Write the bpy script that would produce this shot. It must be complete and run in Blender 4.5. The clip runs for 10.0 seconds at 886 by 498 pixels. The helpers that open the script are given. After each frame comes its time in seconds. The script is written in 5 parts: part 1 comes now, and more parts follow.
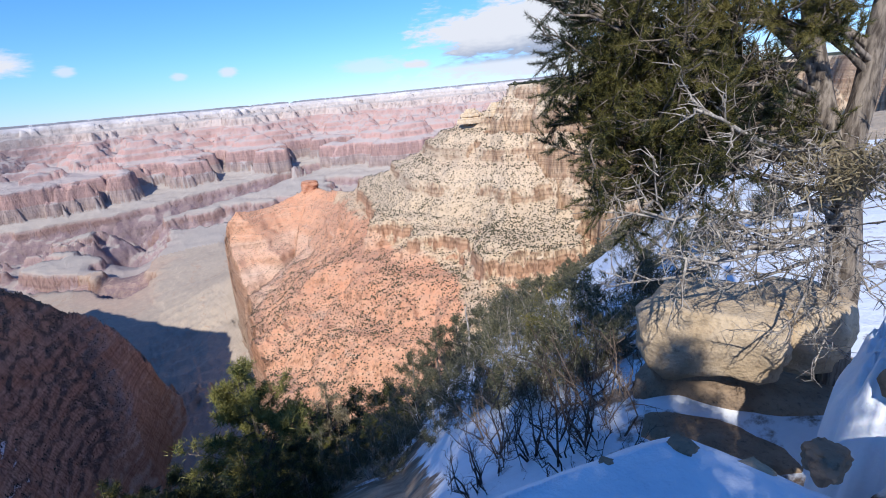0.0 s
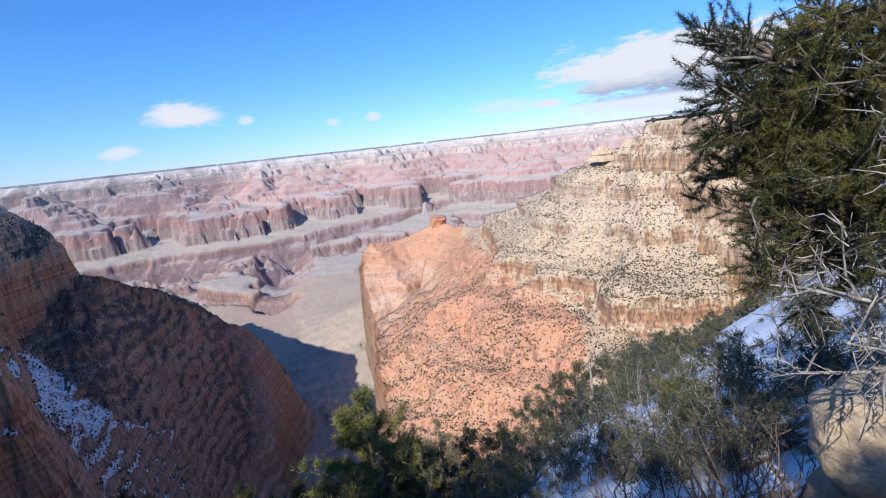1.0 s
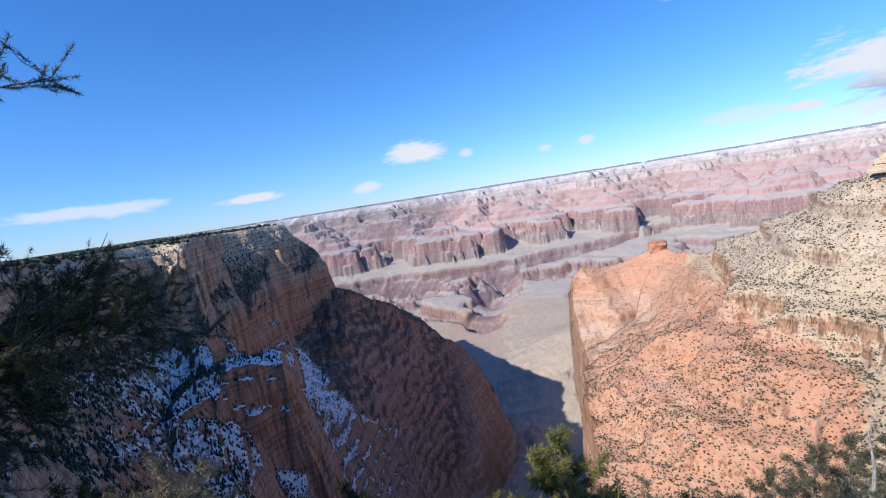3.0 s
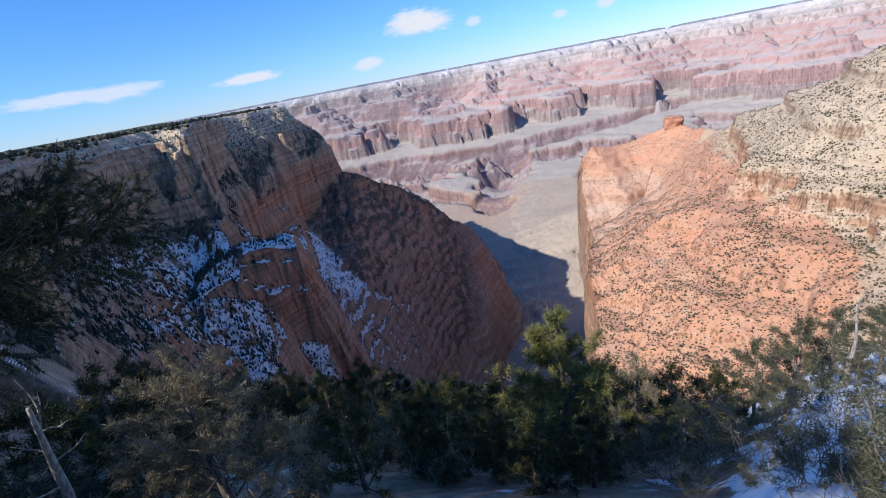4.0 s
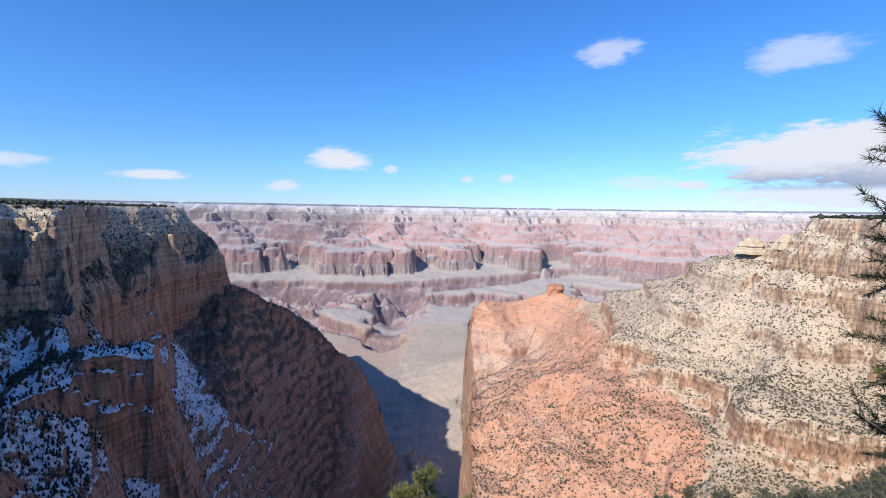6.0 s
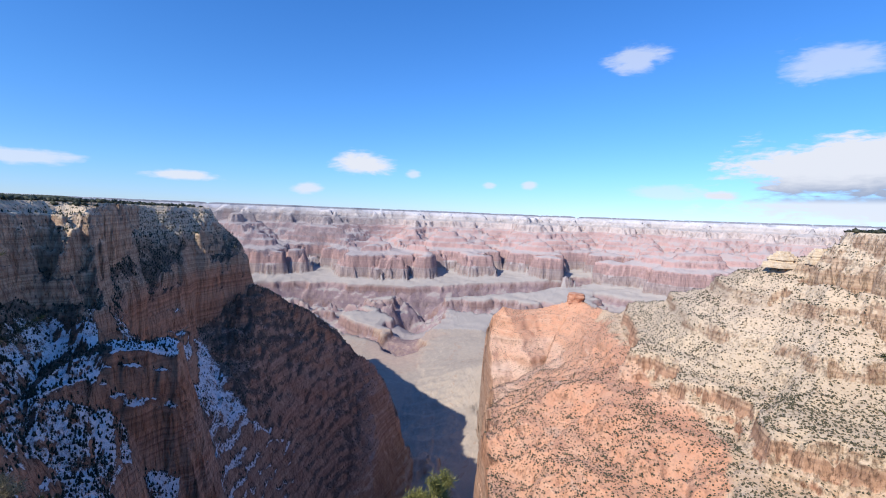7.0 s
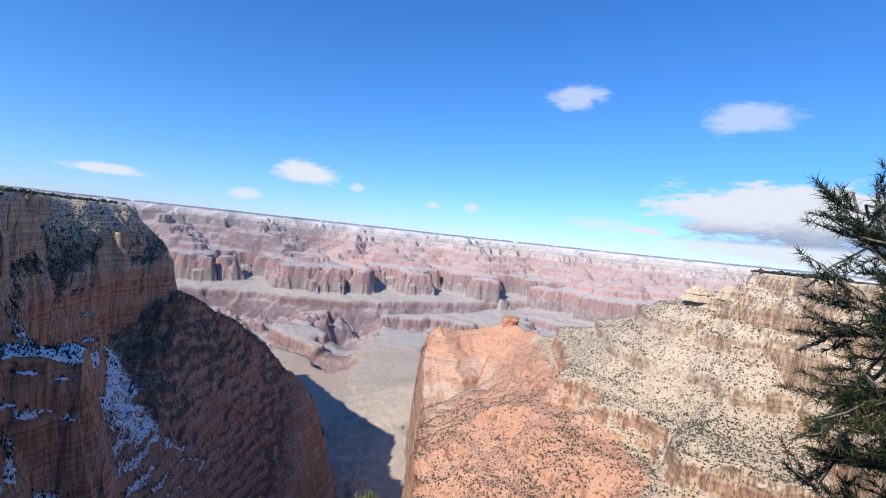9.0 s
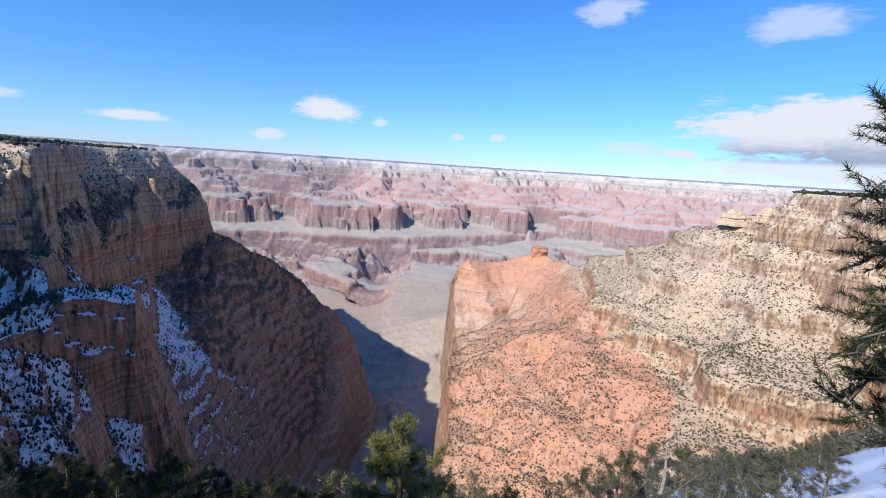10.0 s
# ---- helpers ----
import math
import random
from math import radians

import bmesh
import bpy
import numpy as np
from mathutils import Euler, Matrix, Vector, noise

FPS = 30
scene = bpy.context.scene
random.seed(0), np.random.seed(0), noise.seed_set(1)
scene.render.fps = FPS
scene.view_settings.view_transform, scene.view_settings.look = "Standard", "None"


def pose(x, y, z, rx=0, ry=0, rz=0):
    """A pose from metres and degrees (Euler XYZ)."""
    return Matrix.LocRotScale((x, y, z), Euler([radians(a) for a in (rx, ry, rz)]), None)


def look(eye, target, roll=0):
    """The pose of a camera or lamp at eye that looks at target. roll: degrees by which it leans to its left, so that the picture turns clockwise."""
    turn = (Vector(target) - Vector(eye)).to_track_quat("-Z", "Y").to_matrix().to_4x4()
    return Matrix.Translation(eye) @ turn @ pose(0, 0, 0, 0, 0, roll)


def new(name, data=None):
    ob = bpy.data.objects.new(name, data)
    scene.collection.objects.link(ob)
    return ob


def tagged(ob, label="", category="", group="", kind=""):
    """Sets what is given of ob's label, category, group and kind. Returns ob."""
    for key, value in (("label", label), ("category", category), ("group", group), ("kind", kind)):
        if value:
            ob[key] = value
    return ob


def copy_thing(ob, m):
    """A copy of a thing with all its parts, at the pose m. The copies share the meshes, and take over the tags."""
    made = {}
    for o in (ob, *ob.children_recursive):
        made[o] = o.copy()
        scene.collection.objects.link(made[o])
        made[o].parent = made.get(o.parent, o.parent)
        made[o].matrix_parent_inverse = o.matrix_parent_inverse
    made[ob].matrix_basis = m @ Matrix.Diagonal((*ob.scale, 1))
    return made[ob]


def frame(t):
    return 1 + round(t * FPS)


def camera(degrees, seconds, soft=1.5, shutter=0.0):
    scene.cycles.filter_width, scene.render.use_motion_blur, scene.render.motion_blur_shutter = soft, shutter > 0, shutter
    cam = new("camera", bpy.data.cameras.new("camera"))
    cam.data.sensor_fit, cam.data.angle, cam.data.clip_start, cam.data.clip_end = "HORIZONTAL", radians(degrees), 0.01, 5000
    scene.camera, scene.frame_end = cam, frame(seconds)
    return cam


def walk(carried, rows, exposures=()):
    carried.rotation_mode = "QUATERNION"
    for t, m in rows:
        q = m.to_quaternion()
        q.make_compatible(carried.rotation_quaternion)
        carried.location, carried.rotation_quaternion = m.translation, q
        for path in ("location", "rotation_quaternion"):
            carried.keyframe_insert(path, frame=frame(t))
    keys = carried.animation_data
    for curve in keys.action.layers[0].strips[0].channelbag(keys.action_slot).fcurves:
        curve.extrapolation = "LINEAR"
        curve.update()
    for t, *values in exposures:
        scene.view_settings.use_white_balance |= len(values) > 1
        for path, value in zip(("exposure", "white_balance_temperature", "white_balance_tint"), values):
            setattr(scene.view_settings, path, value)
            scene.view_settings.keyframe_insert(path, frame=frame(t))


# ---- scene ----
cam = camera(85.9, 10.0, soft=1.05)
PATH = [
    (0.0, 0.000, 0.000, 1.600, 71.64, 5.25, 1.08),
    (0.5, 0.000, 0.100, 1.645, 76.06, 5.97, 8.61),
    (1.0, 0.000, 0.200, 1.690, 77.54, 6.24, 16.14),
    (1.5, 0.015, 0.310, 1.710, 78.72, 7.13, 22.43),
    (2.0, 0.030, 0.420, 1.730, 81.90, 7.83, 30.84),
    (2.5, 0.044, 0.584, 1.744, 83.94, 8.01, 38.62),
    (2.7, 0.050, 0.650, 1.750, 84.27, 8.83, 40.39),
    (3.8, 0.100, 1.100, 1.840, 74.63, 10.92, 42.73),
    (4.0, 0.109, 1.146, 1.854, 69.84, 10.16, 41.77),
    (4.5, 0.130, 1.260, 1.890, 73.31, 7.43, 39.40),
    (5.0, 0.145, 1.310, 1.910, 79.03, 2.96, 36.13),
    (5.5, 0.160, 1.360, 1.930, 83.60, -0.16, 31.53),
    (5.7, 0.160, 1.363, 1.931, 84.69, -0.57, 30.83),
    (7.0, 0.160, 1.380, 1.940, 85.98, -2.17, 33.85),
    (7.5, 0.160, 1.380, 1.938, 85.21, -2.49, 33.39),
    (8.0, 0.160, 1.380, 1.937, 84.31, -3.09, 31.21),
    (8.5, 0.160, 1.380, 1.935, 86.68, -5.10, 28.63),
    (9.0, 0.160, 1.380, 1.933, 88.63, -6.09, 26.83),
    (9.5, 0.160, 1.380, 1.932, 87.23, -5.48, 26.78),
    (10.0, 0.160, 1.380, 1.930, 80.40, -3.69, 29.95),
]
walk(cam, [(t, pose(x, y, z, rx, ry, rz)) for t, x, y, z, rx, ry, rz in PATH],
     exposures=[(0.0, 0.0, 6150.0, 10.0), (10.0, 0.0, 6150.0, 10.0)])

# ---- daylight: low winter sun behind the viewer, blue sky with a few clouds ----
SUN_AZ, SUN_EL = -168.0, 39.2          # degrees; azimuth 0 is +y, positive to the right


def way(az, el):
    a, e = radians(az), radians(el)
    return Vector((math.sin(a) * math.cos(e), math.cos(a) * math.cos(e), math.sin(e)))


sun = new("sun", bpy.data.lights.new("sun", "SUN"))
sun.data.energy, sun.data.angle, sun.data.color = 5.2, radians(0.53), (1.0, 0.94, 0.86)
sun.matrix_world = look(way(SUN_AZ, SUN_EL) * 50, (0, 0, 0))

# clouds: azimuth, elevation, half width, half height (degrees), cover
CLOUDS = [
    (-43.6, 5.7, 4.2, 1.5, 1.0), (-62.3, 3.2, 4.0, 0.6, 0.9), (-49.7, 2.5, 1.9, 0.8, 0.8), (-12.7, 17.4, 3.6, 1.5, 0.6),
    (4.5, 15.2, 5.0, 2.0, 0.55), (10.5, 5.7, 15.5, 3.3, 1.7), (-9.0, 3.3, 5.0, 1.0, 0.5), (12.0, 1.9, 18.0, 1.9, 0.9),
    (-78.0, 4.0, 8.0, 0.8, 0.7), (-28.5, 3.8, 1.0, 0.5, 0.7), (-23.8, 3.9, 1.1, 0.6, 0.8), (-37.5, 4.8, 1.2, 0.6, 0.7),
    (60.0, 14.0, 20.0, 5.0, 0.9), (120.0, 20.0, 16.0, 5.0, 0.8), (-3.5, 3.1, 2.2, 0.6, 1.0), (5.5, 6.2, 9.5, 2.6, 1.6)]


class Nodes:
    """A small writer of node trees."""

    def __init__(self, tree):
        self.tree = tree
        tree.nodes.clear()

    def add(self, kind, **sets):
        n = self.tree.nodes.new(kind)
        for k, v in sets.items():
            setattr(n, k, v)
        return n

    def put(self, socket, value):
        if isinstance(value, bpy.types.NodeSocket):
            self.tree.links.new(value, socket)
        elif value is not None:
            socket.default_value = value

    def math(self, op, a, b=None, c=None, clamp=False):
        n = self.add("ShaderNodeMath", operation=op, use_clamp=clamp)
        for s, v in zip(n.inputs, (a, b, c)):
            self.put(s, v)
        return n.outputs[0]

    def span(self, v, a, b, lo=0.0, hi=1.0, smooth=True):
        n = self.add("ShaderNodeMapRange", interpolation_type="SMOOTHSTEP" if smooth else "LINEAR")
        for s, x in zip(n.inputs, (v, a, b, lo, hi)):
            self.put(s, x)
        return n.outputs[0]

    def noise(self, vec, scale, detail=4.0, rough=0.55, distort=0.0):
        n = self.add("ShaderNodeTexNoise")
        self.put(n.inputs["Vector"], vec)
        for k, v in (("Scale", scale), ("Detail", detail), ("Roughness", rough), ("Distortion", distort)):
            n.inputs[k].default_value = v
        return n.outputs["Fac"]

    def cells(self, vec, scale, feature="F1", out="Distance"):
        n = self.add("ShaderNodeTexVoronoi", feature=feature)
        self.put(n.inputs["Vector"], vec)
        n.inputs["Scale"].default_value = scale
        return n.outputs[out]

    def ramp(self, fac, stops, mode="LINEAR"):
        n = self.add("ShaderNodeValToRGB")
        n.color_ramp.interpolation = mode
        e = n.color_ramp.elements
        while len(e) > 1:
            e.remove(e[-1])
        for i, (at, col) in enumerate(stops):
            el = e[0] if i == 0 else e.new(at)
            el.position, el.color = at, (*col, 1.0)
        self.put(n.inputs[0], fac)
        return n.outputs[0]

    def mix(self, fac, a, b, blend="MIX"):
        n = self.add("ShaderNodeMix", data_type="RGBA", blend_type=blend)
        self.put(n.inputs[0], fac)
        for s, v in ((n.inputs[6], a), (n.inputs[7], b)):
            self.put(s, (*v, 1.0) if isinstance(v, tuple) and len(v) == 3 else v)
        return n.outputs[2]

    def scaled(self, vec, s):
        n = self.add("ShaderNodeMapping")
        self.put(n.inputs["Vector"], vec)
        n.inputs["Scale"].default_value = s
        return n.outputs[0]

    def bump(self, height, strength, distance):
        n = self.add("ShaderNodeBump")
        n.inputs["Strength"].default_value, n.inputs["Distance"].default_value = strength, distance
        self.put(n.inputs["Height"], height)
        return n.outputs[0]

    def surface(self, colour, rough=0.9, normal=None, spec=0.2, trans=0.0):
        b = self.add("ShaderNodeBsdfPrincipled")
        self.put(b.inputs["Base Color"], (*colour, 1.0) if isinstance(colour, tuple) else colour)
        self.put(b.inputs["Roughness"], rough)
        b.inputs["Specular IOR Level"].default_value = spec
        self.put(b.inputs["Normal"], normal)
        out = self.add("ShaderNodeOutputMaterial")
        self.tree.links.new(b.outputs[0], out.inputs[0])
        return b


def build_sky():
    world = bpy.data.worlds.new("sky")
    scene.world = world
    world.use_nodes = True
    N = Nodes(world.node_tree)
    sky = N.add("ShaderNodeTexSky", sky_type="NISHITA", sun_disc=False, sun_elevation=radians(SUN_EL),
                sun_rotation=radians(SUN_AZ), altitude=2100.0, air_density=1.25, dust_density=0.0, ozone_density=5.0)
    d = N.add("ShaderNodeTexCoord").outputs["Generated"]
    s = N.add("ShaderNodeSeparateXYZ")
    N.put(s.inputs[0], d)
    az = N.math("DEGREES", N.math("ARCTAN2", s.outputs[0], s.outputs[1]))
    el = N.math("DEGREES", N.math("ARCSINE", s.outputs[2]))
    puff = N.noise(N.scaled(d, (1, 1, 2.6)), 13.0, 7.0, 0.6, 0.4)
    wisp = N.noise(N.scaled(d, (1, 1, 5.0)), 34.0, 4.0, 0.6, 0.2)
    rag = N.math("ADD", N.math("MULTIPLY", N.math("SUBTRACT", puff, 0.5), 2.6), N.math("MULTIPLY", N.math("SUBTRACT", wisp, 0.5), 1.1))
    cover = under = None
    for a, e, w, h, c in CLOUDS:
        u = N.math("DIVIDE", N.math("SUBTRACT", az, a), w)
        v = N.math("DIVIDE", N.math("SUBTRACT", el, e), h)
        q = N.math("SQRT", N.math("MULTIPLY_ADD", u, u, N.math("MULTIPLY", v, v)))
        m = N.math("MULTIPLY", N.span(N.math("ADD", N.math("SUBTRACT", 1.0, q), N.math("MULTIPLY", rag, 0.6)), -0.05, 0.6), c, clamp=True)
        cover = m if cover is None else N.math("MAXIMUM", cover, m)
        if w > 8 and h > 3 and a < 40:      # the large cloud has a grey base
            under = N.span(N.math("ADD", v, N.math("MULTIPLY", rag, 0.25)), -0.75, -0.1)
    under = N.math("MAXIMUM", under, N.math("MAXIMUM", N.span(az, 0.0, -3.0), N.span(el, 3.0, 2.3)))
    white = N.mix(under, (2.9, 3.4, 4.5), (6.2, 6.3, 6.7))
    tint = N.mix(1.0, sky.outputs[0], (0.65, 0.955, 1.31), "MULTIPLY")
    clear = N.ramp(N.math("DIVIDE", el, 40.0, clamp=True), [(0.0, (1.0, 0.85, 0.93)), (0.12, (0.98, 0.95, 1.0)), (0.3, (0.88, 1.0, 1.03)), (0.75, (0.70, 1.0, 1.12))])
    col = N.mix(cover, N.mix(1.0, tint, clear, "MULTIPLY"), white)
    bg = N.add("ShaderNodeBackground")
    N.put(bg.inputs[0], col)
    bg.inputs[1].default_value = 0.132
    N.tree.links.new(bg.outputs[0], N.add("ShaderNodeOutputWorld").inputs[0])


build_sky()


# ---- materials ----
def material(name):
    m = bpy.data.materials.new(name)
    m.use_nodes = True
    return m, Nodes(m.node_tree)


def attribute(N, name):
    return N.add("ShaderNodeAttribute", attribute_name=name).outputs["Fac"]


# rock layers from the rim down: level in metres, base colour
LAYERS = [
    (-1400, (0.15, 0.11, 0.12)), (-1010, (0.18, 0.125, 0.13)), (-985, (0.26, 0.17, 0.15)), (-935, (0.36, 0.26, 0.20)),
    (-915, (0.33, 0.275, 0.22)), (-840, (0.36, 0.30, 0.235)), (-735, (0.42, 0.345, 0.265)), (-690, (0.49, 0.375, 0.275)),
    (-640, (0.55, 0.39, 0.29)), (-560, (0.56, 0.38, 0.27)), (-535, (0.56, 0.33, 0.22)), (-505, (0.57, 0.39, 0.285)),
    (-490, (0.56, 0.32, 0.21)), (-440, (0.57, 0.385, 0.28)), (-425, (0.57, 0.32, 0.205)), (-380, (0.57, 0.36, 0.25)),
    (-365, (0.57, 0.30, 0.18)), (-262, (0.56, 0.275, 0.16)), (-250, (0.60, 0.36, 0.23)), (-232, (0.60, 0.39, 0.25)), (-224, (0.57, 0.435, 0.29)),
    (-188, (0.55, 0.42, 0.28)), (-160, (0.59, 0.455, 0.31)), (-120, (0.55, 0.41, 0.275)),
    (-95, (0.60, 0.455, 0.30)), (-60, (0.54, 0.40, 0.265)), (-50, (0.60, 0.46, 0.31)), (-5, (0.60, 0.47, 0.33)), (60, (0.52, 0.43, 0.32))]
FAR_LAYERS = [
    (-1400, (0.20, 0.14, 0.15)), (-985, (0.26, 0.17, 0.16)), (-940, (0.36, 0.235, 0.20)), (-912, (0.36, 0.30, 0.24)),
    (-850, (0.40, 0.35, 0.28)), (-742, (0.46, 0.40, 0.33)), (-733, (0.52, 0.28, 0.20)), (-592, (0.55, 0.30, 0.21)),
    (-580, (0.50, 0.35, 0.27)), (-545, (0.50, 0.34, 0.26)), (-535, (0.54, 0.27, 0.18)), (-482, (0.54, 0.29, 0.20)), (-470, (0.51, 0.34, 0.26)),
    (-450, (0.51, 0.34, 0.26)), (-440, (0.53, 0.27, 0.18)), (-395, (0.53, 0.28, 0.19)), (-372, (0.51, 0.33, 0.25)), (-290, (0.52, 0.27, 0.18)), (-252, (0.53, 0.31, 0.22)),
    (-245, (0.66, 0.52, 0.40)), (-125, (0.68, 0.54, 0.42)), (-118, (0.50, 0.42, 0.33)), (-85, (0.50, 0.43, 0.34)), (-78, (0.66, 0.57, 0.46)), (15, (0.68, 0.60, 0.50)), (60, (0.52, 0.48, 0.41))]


def terrain_material(name, layers, bright, haze, grain=1.0):
    m, N = material(name)
    co = N.scaled(N.add("ShaderNodeTexCoord").outputs["Object"], (grain, grain, grain))
    level, strata, steep, snow, wood, debris = (attribute(N, k) for k in ("level", "strata", "steep", "snow", "wood", "debris"))
    wob = N.math("MULTIPLY", N.math("SUBTRACT", N.noise(co, 0.012, 5), 0.5), 22.0)
    at = N.math("ADD", strata, wob)
    rock = N.ramp(N.span(at, -1400.0, 60.0, smooth=False), [((z + 1400.0) / 1460.0, tuple(min(0.85, bright * v) for v in c)) for z, c in layers])
    # thin beds: lines that keep their level round the slopes
    up = N.add("ShaderNodeCombineXYZ")
    N.put(up.inputs[2], N.math("ADD", level, N.math("MULTIPLY", N.noise(co, 0.02, 4), 5.0)))
    beds = N.noise(up.outputs[0], 0.17, 5, 0.7)
    stain = N.noise(N.scaled(co, (0.06, 0.06, 0.012)), 1.0, 5, 0.6)
    bare = N.mix(0.32, rock, (0.42, 0.22, 0.12))
    cliff = N.mix(N.span(beds, 0.38, 0.6), N.mix(0.58, bare, (0.22, 0.11, 0.065)), bare)
    slab = N.noise(up.outputs[0], 0.03, 3, 0.5)
    cliff = N.mix(N.span(slab, 0.46, 0.62, 0.0, 0.25), cliff, (0.60, 0.43, 0.29))
    cliff = N.mix(N.span(stain, 0.48, 0.70, 0.0, 0.5), cliff, (0.21, 0.11, 0.07))
    joint = N.noise(N.scaled(co, (0.30, 0.30, 0.035)), 1.0, 6, 0.7, 0.3)
    cliff = N.mix(N.span(joint, 0.56, 0.66, 0.0, 0.45 * (1 - haze)), cliff, (0.12, 0.07, 0.05))
    # scree: blotched rubble with broken ledges showing through along the beds
    blotch = N.noise(co, 0.05, 6, 0.65)
    scree = N.mix(N.span(blotch, 0.4, 0.64, 0.0, 0.45), rock, N.mix(0.5, rock, (0.60, 0.46, 0.33)))
    fan = N.math("MULTIPLY", debris, N.span(at, -205.0, -245.0))
    rubble = N.mix(N.span(blotch, 0.42, 0.6), (0.58, 0.425, 0.27), (0.68, 0.525, 0.355))
    scree = N.mix(N.math("MULTIPLY", fan, 0.86), scree, rubble)
    ledge = N.math("MULTIPLY", N.span(beds, 0.53, 0.62), N.span(N.noise(co, 0.035, 4, 0.6), 0.42, 0.56))
    scree = N.mix(N.math("MULTIPLY", ledge, 0.6 * (1 - haze)), scree, N.mix(0.5, rock, (0.80, 0.62, 0.45)))
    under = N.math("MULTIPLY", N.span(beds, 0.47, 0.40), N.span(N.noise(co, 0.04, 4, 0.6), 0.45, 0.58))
    scree = N.mix(N.math("MULTIPLY", under, 0.42 * (1 - haze)), scree, (0.36, 0.20, 0.125))
    grit = N.noise(co, 0.4, 5, 0.75)
    scree = N.mix(N.span(grit, 0.52, 0.70, 0.0, 0.5), scree, (0.38, 0.255, 0.175))
    scree = N.mix(N.span(grit, 0.45, 0.30, 0.0, 0.45), scree, N.mix(0.5, rock, (0.74, 0.60, 0.46)))
    # low brush as fine dark tufts
    tuft = N.cells(co, 0.20)
    thick = N.math("MULTIPLY", N.span(N.noise(co, 0.022, 4), 0.34, 0.58), wood)
    scree = N.mix(N.math("MULTIPLY", N.span(tuft, 0.40, 0.20), N.math("MULTIPLY", thick, 0.62 * (1 - haze))), scree, (0.11, 0.10, 0.06))
    # a close cover of dark brush on the cold slopes, which also paints in their shade
    shade_scrub = N.math("MULTIPLY", N.span(N.math("ADD", N.noise(co, 0.045, 5, 0.7), N.math("MULTIPLY", N.noise(co, 0.5, 3, 0.7), 0.5)), 0.50, 0.76), N.math("MULTIPLY", N.span(wood, 1.1, 1.7), N.span(level, -45.0, -85.0)))
    scree = N.mix(N.math("MULTIPLY", shade_scrub, 0.86 * (1 - haze)), scree, (0.10, 0.075, 0.055))
    ground = N.mix(N.span(steep, 1.6, 2.6), scree, cliff)
    grove = N.math("MAXIMUM", N.math("MULTIPLY", N.span(level, -4.0, 0.0), N.span(steep, 0.5, 0.2)), N.span(level, 62.0, 74.0))
    canopy = N.mix(N.noise(co, 0.09, 5), (0.035, 0.045, 0.028), (0.11, 0.11, 0.07))
    # far trees: blue-grey of distance painted into the canopy colour
    if haze:
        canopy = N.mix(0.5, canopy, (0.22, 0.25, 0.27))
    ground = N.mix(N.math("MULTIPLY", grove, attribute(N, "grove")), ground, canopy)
    if haze:      # grey green aprons under the far cliffs
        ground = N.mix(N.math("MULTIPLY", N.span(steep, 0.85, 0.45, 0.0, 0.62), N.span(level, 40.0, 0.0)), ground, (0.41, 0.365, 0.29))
        # pale mauve air haze mixed into the base colour, least in the gorge
        ground = N.mix(N.span(level, -930.0, -780.0, 0.14, haze), ground, (0.44, 0.40, 0.49))
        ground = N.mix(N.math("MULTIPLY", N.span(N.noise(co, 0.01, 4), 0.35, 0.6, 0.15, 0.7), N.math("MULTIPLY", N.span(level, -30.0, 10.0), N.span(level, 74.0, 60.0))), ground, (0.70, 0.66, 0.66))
    patch = N.math("ADD", N.math("MULTIPLY", N.noise(co, 0.03, 4, 0.6), 0.5), N.math("ADD", N.math("MULTIPLY", N.noise(co, 0.2, 4, 0.7), 0.62), N.math("MULTIPLY", N.noise(co, 0.75, 3, 0.7), 0.53)))
    lay = N.span(N.math("SUBTRACT", N.math("ADD", patch, N.math("MULTIPLY", snow, 0.62)), N.math("MULTIPLY", steep, 0.12)), 1.18, 1.27)
    lay = N.math("MULTIPLY", lay, N.span(snow, 0.02, 0.12))
    col = N.mix(lay, ground, (0.84, 0.82, 0.79))
    h = N.math("ADD", N.math("MULTIPLY", N.noise(co, 0.14, 9, 0.75), 0.9), N.math("MULTIPLY", beds, N.span(steep, 0.4, 1.4, 0.35, 1.0)))
    h = N.math("SUBTRACT", h, N.math("MULTIPLY", N.span(joint, 0.5, 0.66, 0.0, 1.0 - 0.8 * haze), N.span(steep, 0.9, 1.8)))
    N.surface(col, 0.93, N.bump(h, 0.8, 3.6 / grain), 0.1)
    return m


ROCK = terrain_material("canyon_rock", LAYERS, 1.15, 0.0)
# the far country's rock, with the haze of distance painted into its colour
HAZY_ROCK = terrain_material("hazy_far_rock", FAR_LAYERS, 1.05, 0.28, 0.55)


